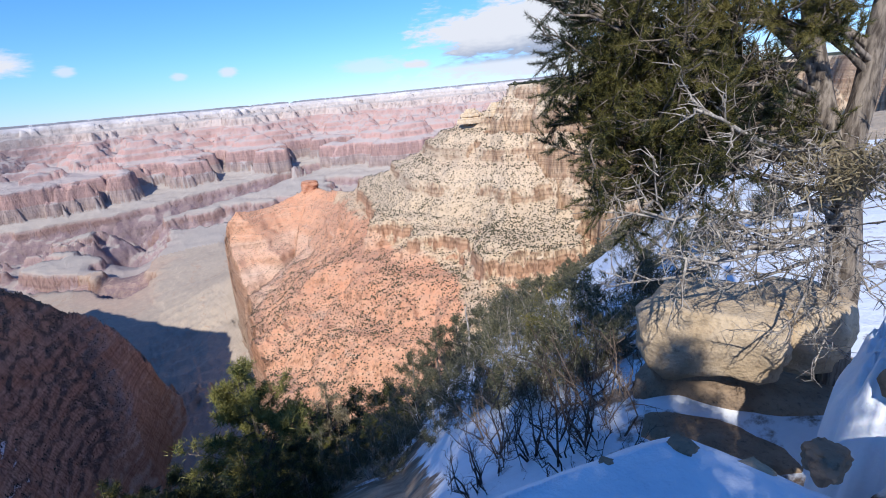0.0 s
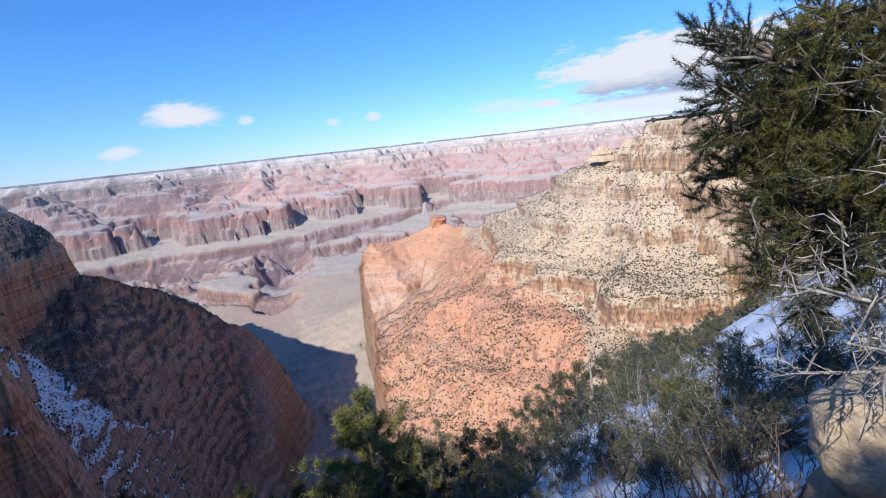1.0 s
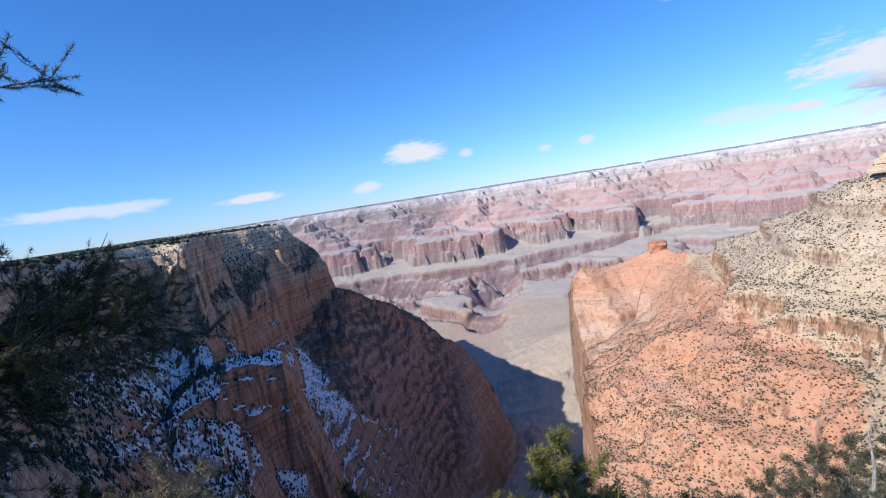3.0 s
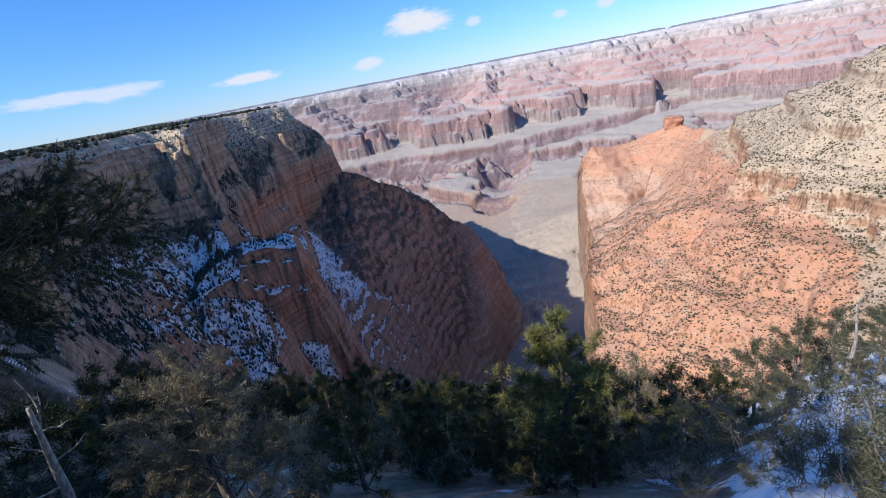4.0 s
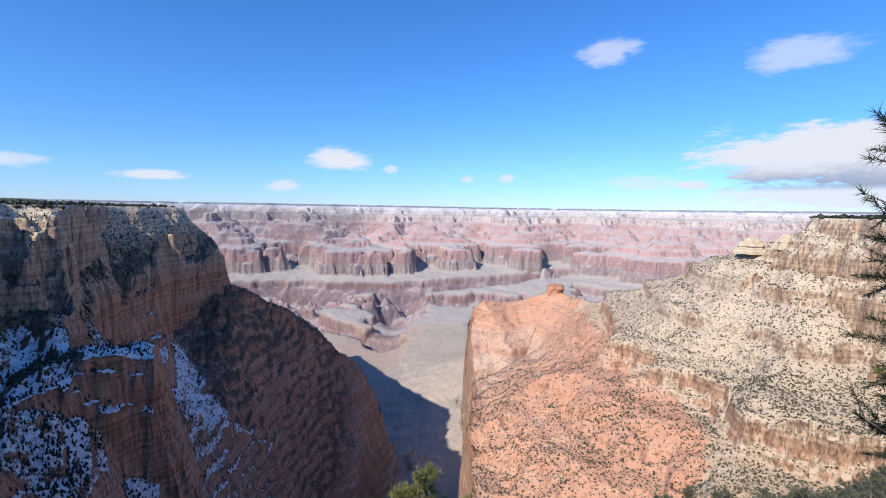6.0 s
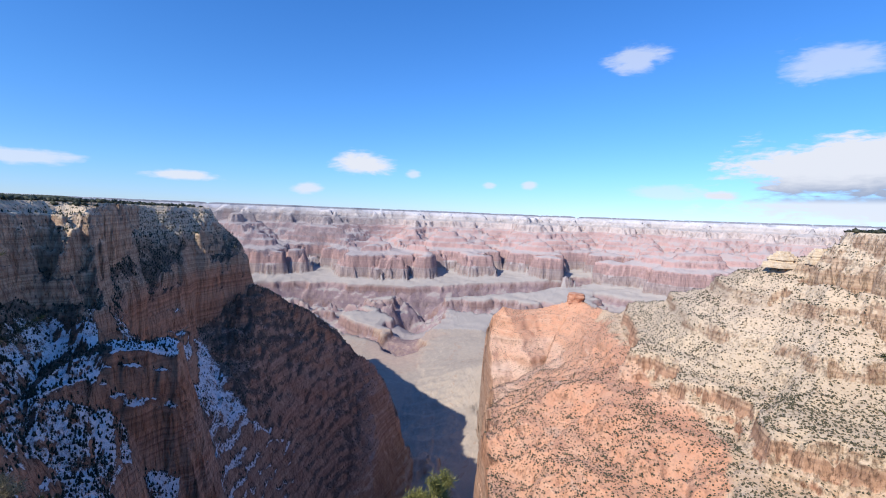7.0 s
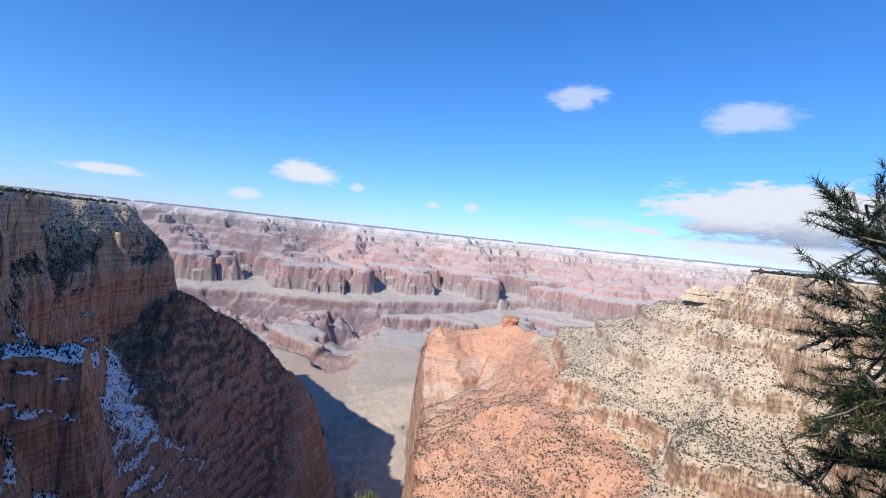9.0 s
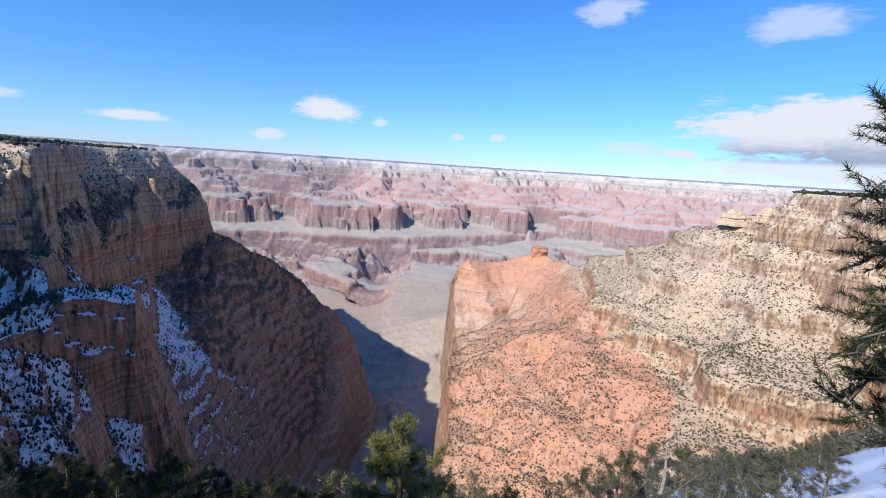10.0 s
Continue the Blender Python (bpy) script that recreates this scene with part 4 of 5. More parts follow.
def clump_cloud(name, places, size, mat, label, category, tall=1.0, tiers=0, coarse=False):
    """Many small plants joined: rounded uneven bushes, or tiered conifers."""
    x, y, z, d, rng = places
    n = len(x)
    s = rng.uniform(*size, n)
    if tiers:
        sides = 5
        co, faces = [], []
        for t in range(tiers):
            lo, hi = 0.06 + 0.8 * t / tiers, 0.06 + 0.8 * t / tiers + 1.35 / tiers
            ring = 0.33 * (1 - 0.8 * t / tiers)
            for k in range(sides):
                a = 2 * math.pi * (k + 0.5 * (t % 2)) / sides
                co.append((math.cos(a) * ring, math.sin(a) * ring, lo))
            co.append((0, 0, min(hi, 1.0)))
            b = t * (sides + 1)
            faces += [(b + k, b + (k + 1) % sides, b + sides) for k in range(sides)]
        co = np.array(co)
    else:
        g = (1 + 5 ** 0.5) / 2
        co = np.array([(-1, g, 0), (1, g, 0), (-1, -g, 0), (1, -g, 0), (0, -1, g), (0, 1, g), (0, -1, -g), (0, 1, -g), (g, 0, -1), (g, 0, 1), (-g, 0, -1), (-g, 0, 1)]) / 3.8
        co[:, 2] = (co[:, 2] + 0.35) * 0.95
        faces = [(0, 11, 5), (0, 5, 1), (0, 1, 7), (0, 7, 10), (0, 10, 11), (1, 5, 9), (5, 11, 4), (11, 10, 2), (10, 7, 6), (7, 1, 8),
                 (3, 9, 4), (3, 4, 2), (3, 2, 6), (3, 6, 8), (3, 8, 9), (4, 9, 5), (2, 4, 11), (6, 2, 10), (8, 6, 7), (9, 8, 1)]
    if coarse:
        co = np.array([(0.5, 0, 0.3), (0, 0.5, 0.3), (-0.5, 0, 0.3), (0, -0.5, 0.3), (0, 0, 0.85), (0, 0, -0.1)])
        faces = [(0, 1, 4), (1, 2, 4), (2, 3, 4), (3, 0, 4), (1, 0, 5), (2, 1, 5), (3, 2, 5), (0, 3, 5)]
    m = len(co)
    v = np.repeat(co[None], n, 0) * (1 + 0.28 * rng.standard_normal((n, m, 1)))
    turn = rng.uniform(0, 6.283, n)
    c, sn = np.cos(turn)[:, None], np.sin(turn)[:, None]
    vx = (v[..., 0] * c - v[..., 1] * sn) * s[:, None] + x[:, None]
    vy = (v[..., 0] * sn + v[..., 1] * c) * s[:, None] + y[:, None]
    vz = v[..., 2] * s[:, None] * tall + z[:, None] - 0.06 * s[:, None]
    verts = np.stack([vx, vy, vz], -1).reshape(-1, 3).astype(np.float32)
    f = (np.array(faces)[None] + (np.arange(n) * m)[:, None, None]).reshape(-1, 3)
    mesh = bpy.data.meshes.new(name)
    mesh.vertices.add(len(verts))
    mesh.vertices.foreach_set("co", verts.ravel())
    mesh.loops.add(f.size)
    mesh.loops.foreach_set("vertex_index", f.astype(np.int32).ravel())
    mesh.polygons.add(len(f))
    mesh.polygons.foreach_set("loop_start", (np.arange(len(f)) * 3).astype(np.int32))
    mesh.update(calc_edges=True)
    mesh.validate()
    mesh.materials.append(mat)
    return tagged(new(name, mesh), label, category, kind="stuff")


def puff_trees(name, places, size, mat, label, category, clump=(0.55, 1.25)):
    """Conifers and bushes of the middle distance: crowns of many small uneven clumps."""
    x, y, z, d, rng = places
    per = 17
    k = np.tile(np.linspace(0.1, 1.0, per), (len(x), 1))
    h = rng.uniform(*size, len(x))[:, None]
    a = rng.uniform(0, 6.283, k.shape)
    reach = h * 0.30 * (1.05 - k ** 1.6) * rng.uniform(0.3, 1.0, k.shape)
    px, py = x[:, None] + np.cos(a) * reach, y[:, None] + np.sin(a) * reach
    pz = z[:, None] + h * k * 0.92
    return clump_cloud(name, (px.ravel(), py.ravel(), pz.ravel(), np.repeat(d, per), rng), clump, mat, label, category, 0.8, coarse=True)


middle = scatter(5200, (-97, -30), (40, 210), 111, lambda a, d, z, g, n, u: (z < -6) & (g < 1.6) & (u < 0.30 + 0.4 * n))
puff_trees("slope_pines", middle, (2.4, 5.4), FAR_WOOD, "dark pines crowding the shaded slope below the rim", "woods")
sunny = scatter(230000, (-30, 30), (320, 1800), 101, lambda a, d, z, g, n, u: (z < -6) & (z > -640) & (g < 1.5) & (u < 0.15 + 0.30 * np.clip(n + 0.2, 0, 1) + 0.12 * (z > -250)))
clump_cloud("hillside_brush", sunny, (1.0, 3.2), FAR_LEAF, "scattered dark green juniper and brush on sunlit slopes", "brush", 0.9, coarse=True)
shade = scatter(210000, (-90, -36), (190, 1500), 103, lambda a, d, z, g, n, u: (z < -12) & (z > -640) & (g < 2.1) & (u < np.where(a > -57, 0.36, np.where((z > -150) & (a > -70), 0.85, 0.2 + 0.34 * np.clip(n + 0.2, 0, 1)))))
clump_cloud("shaded_pine_woods", shade, (1.8, 4.8), FAR_WOOD, "dark pines and firs on snowy shaded slopes", "woods", 0.85, tiers=2)
rim_top = scatter(30000, (-97, 14), (300, 1700), 105, lambda a, d, z, g, n, u: (z > -3.5) & (u < 0.75))
clump_cloud("rim_woods", rim_top, (4.0, 9.0), FAR_WOOD, "dark green juniper woods along the flat rim", "woods", 0.8)
slope = scatter(9000, (-70, 20), (45, 330), 107, lambda a, d, z, g, n, u: (z < -8) & (g < 1.6) & (u < 0.25 + 0.5 * n))
puff_trees("slope_brush", slope, (0.9, 2.4), FAR_LEAF, "grey green brush on the slope below the rim", "brush", (0.16, 0.5))


# ---- the large pinyon beside the viewpoint ----
def hero_pinyon():
    rng = random.Random(11)
    base = Vector((2.92, 3.52, -0.75))
    root = thing("pinyon_pine", base, "old pinyon pine with grey bark and dead lower twigs", "pine tree")

    def at(az, el, d):
        """A place seen from the viewpoint, relative to the tree's foot."""
        return Vector((0, 0, 1.6)) + way(az + (2.5 if az < 20.5 else 0), el) * d * (1.0 if az > 27 else 0.9 if az > 20.5 else 0.8) - base

    trunk = ([], [])
    stem = [Vector((0.02, 0.02, -0.4)), Vector((0, 0, 0.1)), at(39.6, -19, 4.75), at(38.6, -12, 4.65), at(38.3, -8.5, 4.6)]
    tube(*trunk, stem, [0.18, 0.135, 0.115, 0.11, 0.105], 12)
    fork_a = [at(38.3, -9.5, 4.6), at(36.4, -5.2, 4.6), at(34.9, 0.5, 4.65), at(33.6, 7, 4.75), at(33.0, 16, 4.9), at(32, 28, 5.3)]
    tube(*trunk, fork_a, [0.085, 0.075, 0.068, 0.06, 0.045, 0.02], 10)
    fork_b = [at(38.3, -9.5, 4.6), at(38.9, -3.5, 4.6), at(39.2, 3.5, 4.7), at(40.2, 12, 4.9), at(41, 24, 5.3), at(41, 34, 5.9)]
    tube(*trunk, fork_b, [0.09, 0.08, 0.072, 0.06, 0.045, 0.02], 10)
    fork_c = [at(38.9, -13, 4.65), at(41, -9, 4.6), at(43.2, -5, 4.5), at(46, 0, 4.5), at(50, 10, 4.6)]
    tube(*trunk, fork_c, [0.085, 0.075, 0.07, 0.055, 0.03], 8)
    part("trunk", trunk, BARK, root, "rough grey forked trunk")
    # living limbs: start (az, el, d), end (az, el, d), thickness, twigs
    limbs = [
        ((35.5, -4, 4.6), (12.6, 6.6, 4.3), 0.035, 15), ((35.0, -1, 4.6), (14.5, 5.2, 4.25), 0.034, 15), ((36.0, -7, 4.6), (15.0, -10.5, 4.3), 0.03, 14),
        ((35.5, -5, 4.6), (12.6, 1.2, 4.35), 0.036, 16), ((35.8, -6, 4.6), (10.8, -4.8, 4.5), 0.034, 16), ((36.0, -7, 4.6), (12.0, -8.5, 4.5), 0.03, 15),
        ((36, -4, 4.6), (19.5, 2.5, 4.1), 0.028, 13),
        ((36.5, -6, 4.6), (18, -5, 4.1), 0.028, 13), ((37, -7, 4.6), (24, -9, 4.0), 0.024, 12), 
        ((38.9, -2, 4.6), (30, 5, 3.9), 0.026, 11), ((39.2, 4, 4.7), (33, 13, 4.0), 0.026, 11), ((39.5, 6, 4.8), (45, 14, 4.1), 0.026, 11),
        ((40, 10, 4.9), (36, 24, 4.4), 0.026, 10), ((43, -5, 4.5), (48, 2, 3.8), 0.024, 10), ((36, -4, 4.6), (27, -2, 4.0), 0.024, 12),
        ((38.6, -9, 4.6), (33, -5, 4.0), 0.02, 9), ((37, -8, 4.6), (14.0, -14.0, 4.4), 0.03, 14), ((35.5, -3, 4.6), (16, 0, 4.7), 0.03, 14),
        ((35, 0, 4.6), (18, 8.5, 4.4), 0.03, 14), ((38, -8, 4.6), (25, -1, 5.2), 0.03, 13), ((39, 0, 4.6), (28, 9, 5.6), 0.03, 12), ((41, 15, 5), (50, 24, 5.2), 0.03, 10),
        ((35.5, -5, 4.6), (16, -2.5, 4.3), 0.03, 14), ((35.2, -2, 4.6), (20, 6, 4.5), 0.03, 13), ((35, 1, 4.7), (23, 11, 4.6), 0.03, 12),
        ((36.2, -7, 4.6), (13.5, -1.8, 4.6), 0.03, 15), ((36.4, -8, 4.6), (13.0, -6.5, 4.2), 0.03, 15), ((36.6, -9, 4.6), (16.5, -12.5, 4.2), 0.028, 14), ((36.8, -9, 4.6), (19.5, -8.5, 4.4), 0.028, 13),
        ((35.2, -3, 4.6), (15.5, 4.5, 4.5), 0.03, 14), ((35.6, -4, 4.6), (10.5, 3.6, 4.4), 0.03, 14), ((39, -1, 4.6), (35, 4, 4.0), 0.024, 10), ((39.3, 3, 4.7), (34, 16, 4.4), 0.026, 11)]
    # limbs that take the needle colour painted as sunlit
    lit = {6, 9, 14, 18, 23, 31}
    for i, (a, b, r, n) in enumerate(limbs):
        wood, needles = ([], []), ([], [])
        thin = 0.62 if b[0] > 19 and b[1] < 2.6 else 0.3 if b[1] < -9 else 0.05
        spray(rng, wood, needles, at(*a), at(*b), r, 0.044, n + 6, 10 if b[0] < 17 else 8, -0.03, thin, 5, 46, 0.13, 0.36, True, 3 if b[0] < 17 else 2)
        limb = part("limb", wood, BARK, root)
        part("needles", needles, NEEDLES_LIT if i in lit else NEEDLES, limb, "needles coloured yellow green as if sunlit" if i in lit else "")
    # dead limbs below: bare, grey and tangled
    dead = [
        ((38.4, -11, 4.6), (25.5, -4.5, 3.6), 0.030, 7), ((38.6, -13, 4.65), (17.5, -14.5, 4.0), 0.030, 12), ((38.8, -15, 4.65), (28.5, -9.5, 3.7), 0.026, 9),
        ((38.8, -15, 4.65), (20, -19, 4.1), 0.026, 13), ((39.0, -17, 4.7), (25, -21.5, 4.0), 0.024, 13), ((39.2, -18, 4.7), (31, -22, 3.8), 0.022, 13),
        ((39.2, -17, 4.7), (35.2, -26.5, 3.6), 0.018, 11), ((39.4, -18, 4.7), (38.5, -28.5, 3.6), 0.017, 10), ((39, -15, 4.6), (42.0, -21, 3.7), 0.018, 10),
        ((38.6, -12, 4.6), (31, -14, 3.8), 0.022, 11), ((38.5, -10, 4.6), (45, -14, 3.6), 0.02, 10), ((38.6, -12, 4.6), (22, -10, 3.8), 0.024, 11),
        ((38.4, -11, 4.6), (36, -12, 3.6), 0.018, 12), ((38.8, -14, 4.6), (36.5, -17.5, 3.5), 0.018, 12), ((38.5, -9, 4.6), (41.0, -11, 3.6), 0.018, 12),
        ((39, -16, 4.7), (16.5, -23, 4.5), 0.024, 12), ((38.9, -15, 4.6), (28, -17, 3.8), 0.022, 12)]
    for a, b, r, n in dead:
        wood, none = ([], []), ([], [])
        spray(rng, wood, none, at(*a), at(*b), r, 0.05, n + 4, 7, 0.02, 1.0, 5)
        part("dead_limb", wood, DEADWOOD, root, "bare weathered grey limb with tangled twigs")
    # dry brown needles caught in the lower fork
    tan = ([], [])
    for _ in range(150):
        p = at(rng.uniform(34, 42), rng.uniform(-12.5, -8.5), rng.uniform(3.9, 4.5))
        tuft(rng, *tan, p, jitter(rng, 1), 0.11, 9)
    part("dry_needles", tan, NEEDLES_GREY, root, "clump of dry tan needles")


hero_pinyon()


def left_pinyon():
    """A pine at the edge whose boughs hang into the view."""
    rng = random.Random(23)
    base = Vector(on_ground(-103, 6.2))
    root = thing("pinyon_pine", base, "dark pinyon pine with boughs hanging over the drop", "pine tree")

    def at(az, el, d):
        return Vector((0.1, 1.1, 1.85)) + way(az, el) * d - base
    trunk = ([], [])
    tube(*trunk, [Vector((0, 0, -0.5)), Vector((0.05, 0, 1.2)), Vector((0.1, 0.1, 2.6)), Vector((0.0, 0.2, 4.2)), Vector((0.1, 0.2, 6.0))], [0.2, 0.16, 0.14, 0.1, 0.03], 9)
    part("trunk", trunk, BARK, root)
    for z0, b, r, n in (
            (4.0, (-83.5, 14.3, 5.4), 0.03, 7), (4.0, (-93, 5.5, 5.4), 0.03, 8),
            (3.0, (-78.5, -8.0, 5.6), 0.036, 14), (3.0, (-80.5, -6.0, 5.6), 0.034, 14), (2.9, (-79.0, -8.2, 5.4), 0.034, 16), (2.8, (-83.5, -4.5, 5.3), 0.034, 15),
            (2.7, (-83.0, -9.5, 5.3), 0.034, 15), (2.6, (-88.0, -8.5, 5.0), 0.03, 14), (2.6, (-87.5, -12.0, 5.2), 0.03, 14), (2.4, (-93, -13.5, 5.0), 0.03, 12),
            (3.2, (-93, -3.0, 5.2), 0.03, 12), (4.4, (-97, 12, 5.2), 0.03, 12), (4.8, (-92, 22, 5.4), 0.03, 12), (2.0, (-95, -20, 5.0), 0.03, 12)):
        wood, needles = ([], []), ([], [])
        end = at(*b)
        start = Vector((0.08, 0.1, end.z - 0.35 * (Vector((end.x, end.y, 0)).length) * 0.4))
        start.z = max(0.8, min(5.0, start.z))
        spray(rng, wood, needles, start, end, r, 0.06, n + 5, 9, -0.02, 0.02, 5, 46, 0.16, 0.3, True, 3)
        limb = part("limb", wood, BARK, root)
        part("needles", needles, NEEDLES, limb)


left_pinyon()


# ---- trees and bushes on the slope below ----
MODELS = {}
# azimuth, distance, top's elevation angle, width, kind
for i, (az, r, el, w, kind) in enumerate((
        (-29.8, 15.0, -27.8, 3.0, "lit"), (-25.0, 17.0, -33.2, 3.2, "dark"), (-35.5, 16.0, -35.5, 2.8, "dark"), (-17.0, 19.0, -32.8, 3.2, "dark"),
        (-12.5, 21.0, -32.4, 3.0, "dark"), (-8.5, 27.0, -29.8, 3.2, "grey"), (-5.0, 31.0, -27.6, 3.6, "grey"), (-2.0, 34.0, -26.2, 3.8, "grey"),
        (1.5, 30.0, -25.4, 3.4, "grey"), (4.5, 24.0, -24.2, 3.0, "grey"), (-42.0, 19.0, -38.0, 3.0, "dark"), (-47.5, 26.0, -36.0, 3.4, "dark"),
        (-53.0, 22.0, -34.5, 3.4, "dark"), (-57.5, 30.0, -31.5, 3.6, "dark"), (-62.5, 25.0, -31.0, 3.4, "dark"), (-67.0, 30.0, -27.5, 3.6, "dark"),
        (-71.0, 26.0, -27.5, 3.4, "dark"), (-78.0, 20.0, -22.5, 3.2, "dark"), (-82.5, 18.0, -19.5, 3.4, "dark"), (-87.0, 13.0, -19.0, 3.0, "dark"),
        (7.5, 19.0, -22.5, 2.8, "grey"), (-20.5, 24.0, -33.8, 3.0, "dark"), (-39.0, 27.0, -36.5, 3.2, "dark"), (-64.5, 17.0, -36.5, 2.6, "dark"),
        (-60.0, 14.0, -36.5, 3.0, "dark"), (-55.0, 15.0, -38.5, 3.0, "dark"), (-50.0, 14.0, -40.0, 3.0, "dark"), (-45.0, 14.5, -41.5, 2.8, "dark"), (-40.0, 13.0, -42.0, 2.6, "dark"),
        (-68.5, 15.0, -33.0, 2.8, "dark"), (-33.0, 12.0, -41.0, 2.4, "dark"), (-26.5, 12.0, -40.0, 2.4, "dark"), (-22.0, 18.0, -34.5, 2.6, "dark"), (-15.0, 15.0, -36.5, 2.6, "dark"),
        (-10.5, 16.0, -35.5, 2.6, "dark"), (-5.5, 20.0, -32.5, 2.4, "grey"), (-50.0, 34.0, -33.5, 3.4, "dark"), (-44.0, 34.0, -35.0, 3.4, "dark"), (-79.5, 13.0, -26.0, 2.6, "dark"), (-90.0, 10.0, -25.0, 2.6, "dark"))):
    x, y, z = on_ground(az, r)
    top = 1.7 + r * math.tan(radians(el))
    h = max(1.4, (top - z) * 0.93)
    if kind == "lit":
        # its sunlit look is put into the needle colour
        pine("pinyon_pine", (x, y, z), h, w + 1.0, 300 + i, "sunlit green pinyon pine on the slope below the rim", NEEDLES_SUN, 42, 0.03, 8, 6, 0.2, blades=11, crown_low=0.1, fine=False)
        continue
    pool = MODELS.setdefault(kind, [])
    if len(pool) < 3:
        if kind == "dark":
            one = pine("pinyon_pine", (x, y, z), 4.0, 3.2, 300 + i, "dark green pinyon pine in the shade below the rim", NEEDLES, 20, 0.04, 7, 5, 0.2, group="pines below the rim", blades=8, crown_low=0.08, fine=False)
        else:
            one = pine("juniper_tree", (x, y, z), 4.0, 3.4, 300 + i, "grey green juniper on the snowy slope", BRUSH_LEAF, 20, 0.06, 7, 5, 0.2, group="junipers below the rim", category="juniper", blades=8, crown_low=0.08, fine=False)
        pool.append(one)
    else:
        one = copy_thing(pool[i % 3], pose(x, y, z, 0, 0, 67 * i))
    one.scale = (w / 3.2, w / 3.2, h / 4.3)

wild = random.Random(909)
for i in range(44):
    az, r = (wild.uniform(-78, -37), wild.uniform(17, 48)) if i < 26 else (wild.uniform(-58, -14), wild.uniform(8.5, 15))
    x, y, z = on_ground(az, r)
    h = wild.uniform(2.6, 4.6) if i < 26 else wild.uniform(1.6, 2.6)
    one = copy_thing(MODELS["dark"][i % 3], pose(x, y, z, 0, 0, 53 * i))
    one.scale = (0.9 * h / 4.3, 0.9 * h / 4.3, h / 4.3)

# the dark wood that closes the foot of the view
for i in range(40):
    az, r = wild.uniform(-82, -42), wild.uniform(22, 46)
    x, y, z = on_ground(az, r)
    top = 1.8 + r * math.tan(radians(float(np.interp(az, (-87, -77, -65, -54, -42), (-18.1, -21.9, -29.9, -35.0, -38.3))) - wild.uniform(0.0, 5.0)))
    h = min(9.0, max(2.4, top - z))
    one = copy_thing(MODELS["dark"][i % 3], pose(x, y, z, 0, 0, 47 * i))
    one.scale = (0.62 * h / 4.3 + 0.2, 0.62 * h / 4.3 + 0.2, h / 4.6)
for i in range(22):
    az, r = wild.uniform(0, 15), wild.uniform(16, 62)
    x, y, z = on_ground(az, r)
    h = wild.uniform(1.3, 2.5)
    one = copy_thing(MODELS["grey"][i % 3], pose(x, y, z, 0, 0, 61 * i))
    one.scale = (1.1 * h / 4.3, 1.1 * h / 4.3, h / 4.3)

# unseen pines added along the rim beside and behind the viewpoint to shade the slope
for i, (x, y, h) in enumerate(((0.3, -2.7, 4.3), (-0.95, -2.6, 4.4), (-0.5, -3.3, 4.9), (-3.0, -3.2, 7.0), (-5.2, -2.4, 5.2), (-9.8, -3.0, 5.4), (-11.5, -4.4, 5.4), (-14.5, -3.6, 4.6), (-18.5, -4.4, 5.2), (-23.0, -5.0, 5.2),
                               (-28.0, -6.0, 5.6), (-34.0, -7.0, 6.0), (-6.5, -6.0, 5.6), (-12.0, -7.5, 6.4), (-20.0, -9.0, 6.6), (-30.0, -11.0, 7.0), (4.5, -3.2, 4.2), (-42.0, -9.0, 6.5))):
    one = copy_thing(MODELS["dark"][i % 3], pose(x, y, level(x, y) - 0.05, 0, 0, 41 * i))
    h = 1.25 * h if x < -4 else h
    one.scale = (0.85 * h / 4.3, 0.85 * h / 4.3, h / 4.3)
    tagged(one, "unseen dark green pinyon pine added on the rim for shade", group="pines along the rim")

pine("dead_snag", on_ground(-0.8, 29.0), 5.0, 1.2, 77, "standing dead grey tree trunk with bare stubs", None, 12, 1.0, 3, 2, 0.1, bark=DEADWOOD, category="dead tree")
pine("dead_snag", on_ground(-85.0, 7.5), 3.3, 1.5, 78, "leaning dead tree with bare forked grey branches", None, 9, 1.0, 4, 3, 0.1, lean=(0.9, 0.3), bark=DEADWOOD, category="dead tree")
pine("juniper_bush", on_ground(-71.5, 8.0), 3.3, 3.0, 79, "tan grey sunlit juniper bush on the slope", NEEDLES_GREY, 44, 0.04, 8, 6, 0.1, crown_low=0.08, category="juniper")
pine("juniper_bush", on_ground(-20.5, 15.0), 3.6, 2.2, 80, "dry tan bush with fine bare twigs", NEEDLES_GREY, 22, 0.55, 8, 5, 0.14, crown_low=0.1, category="shrub")

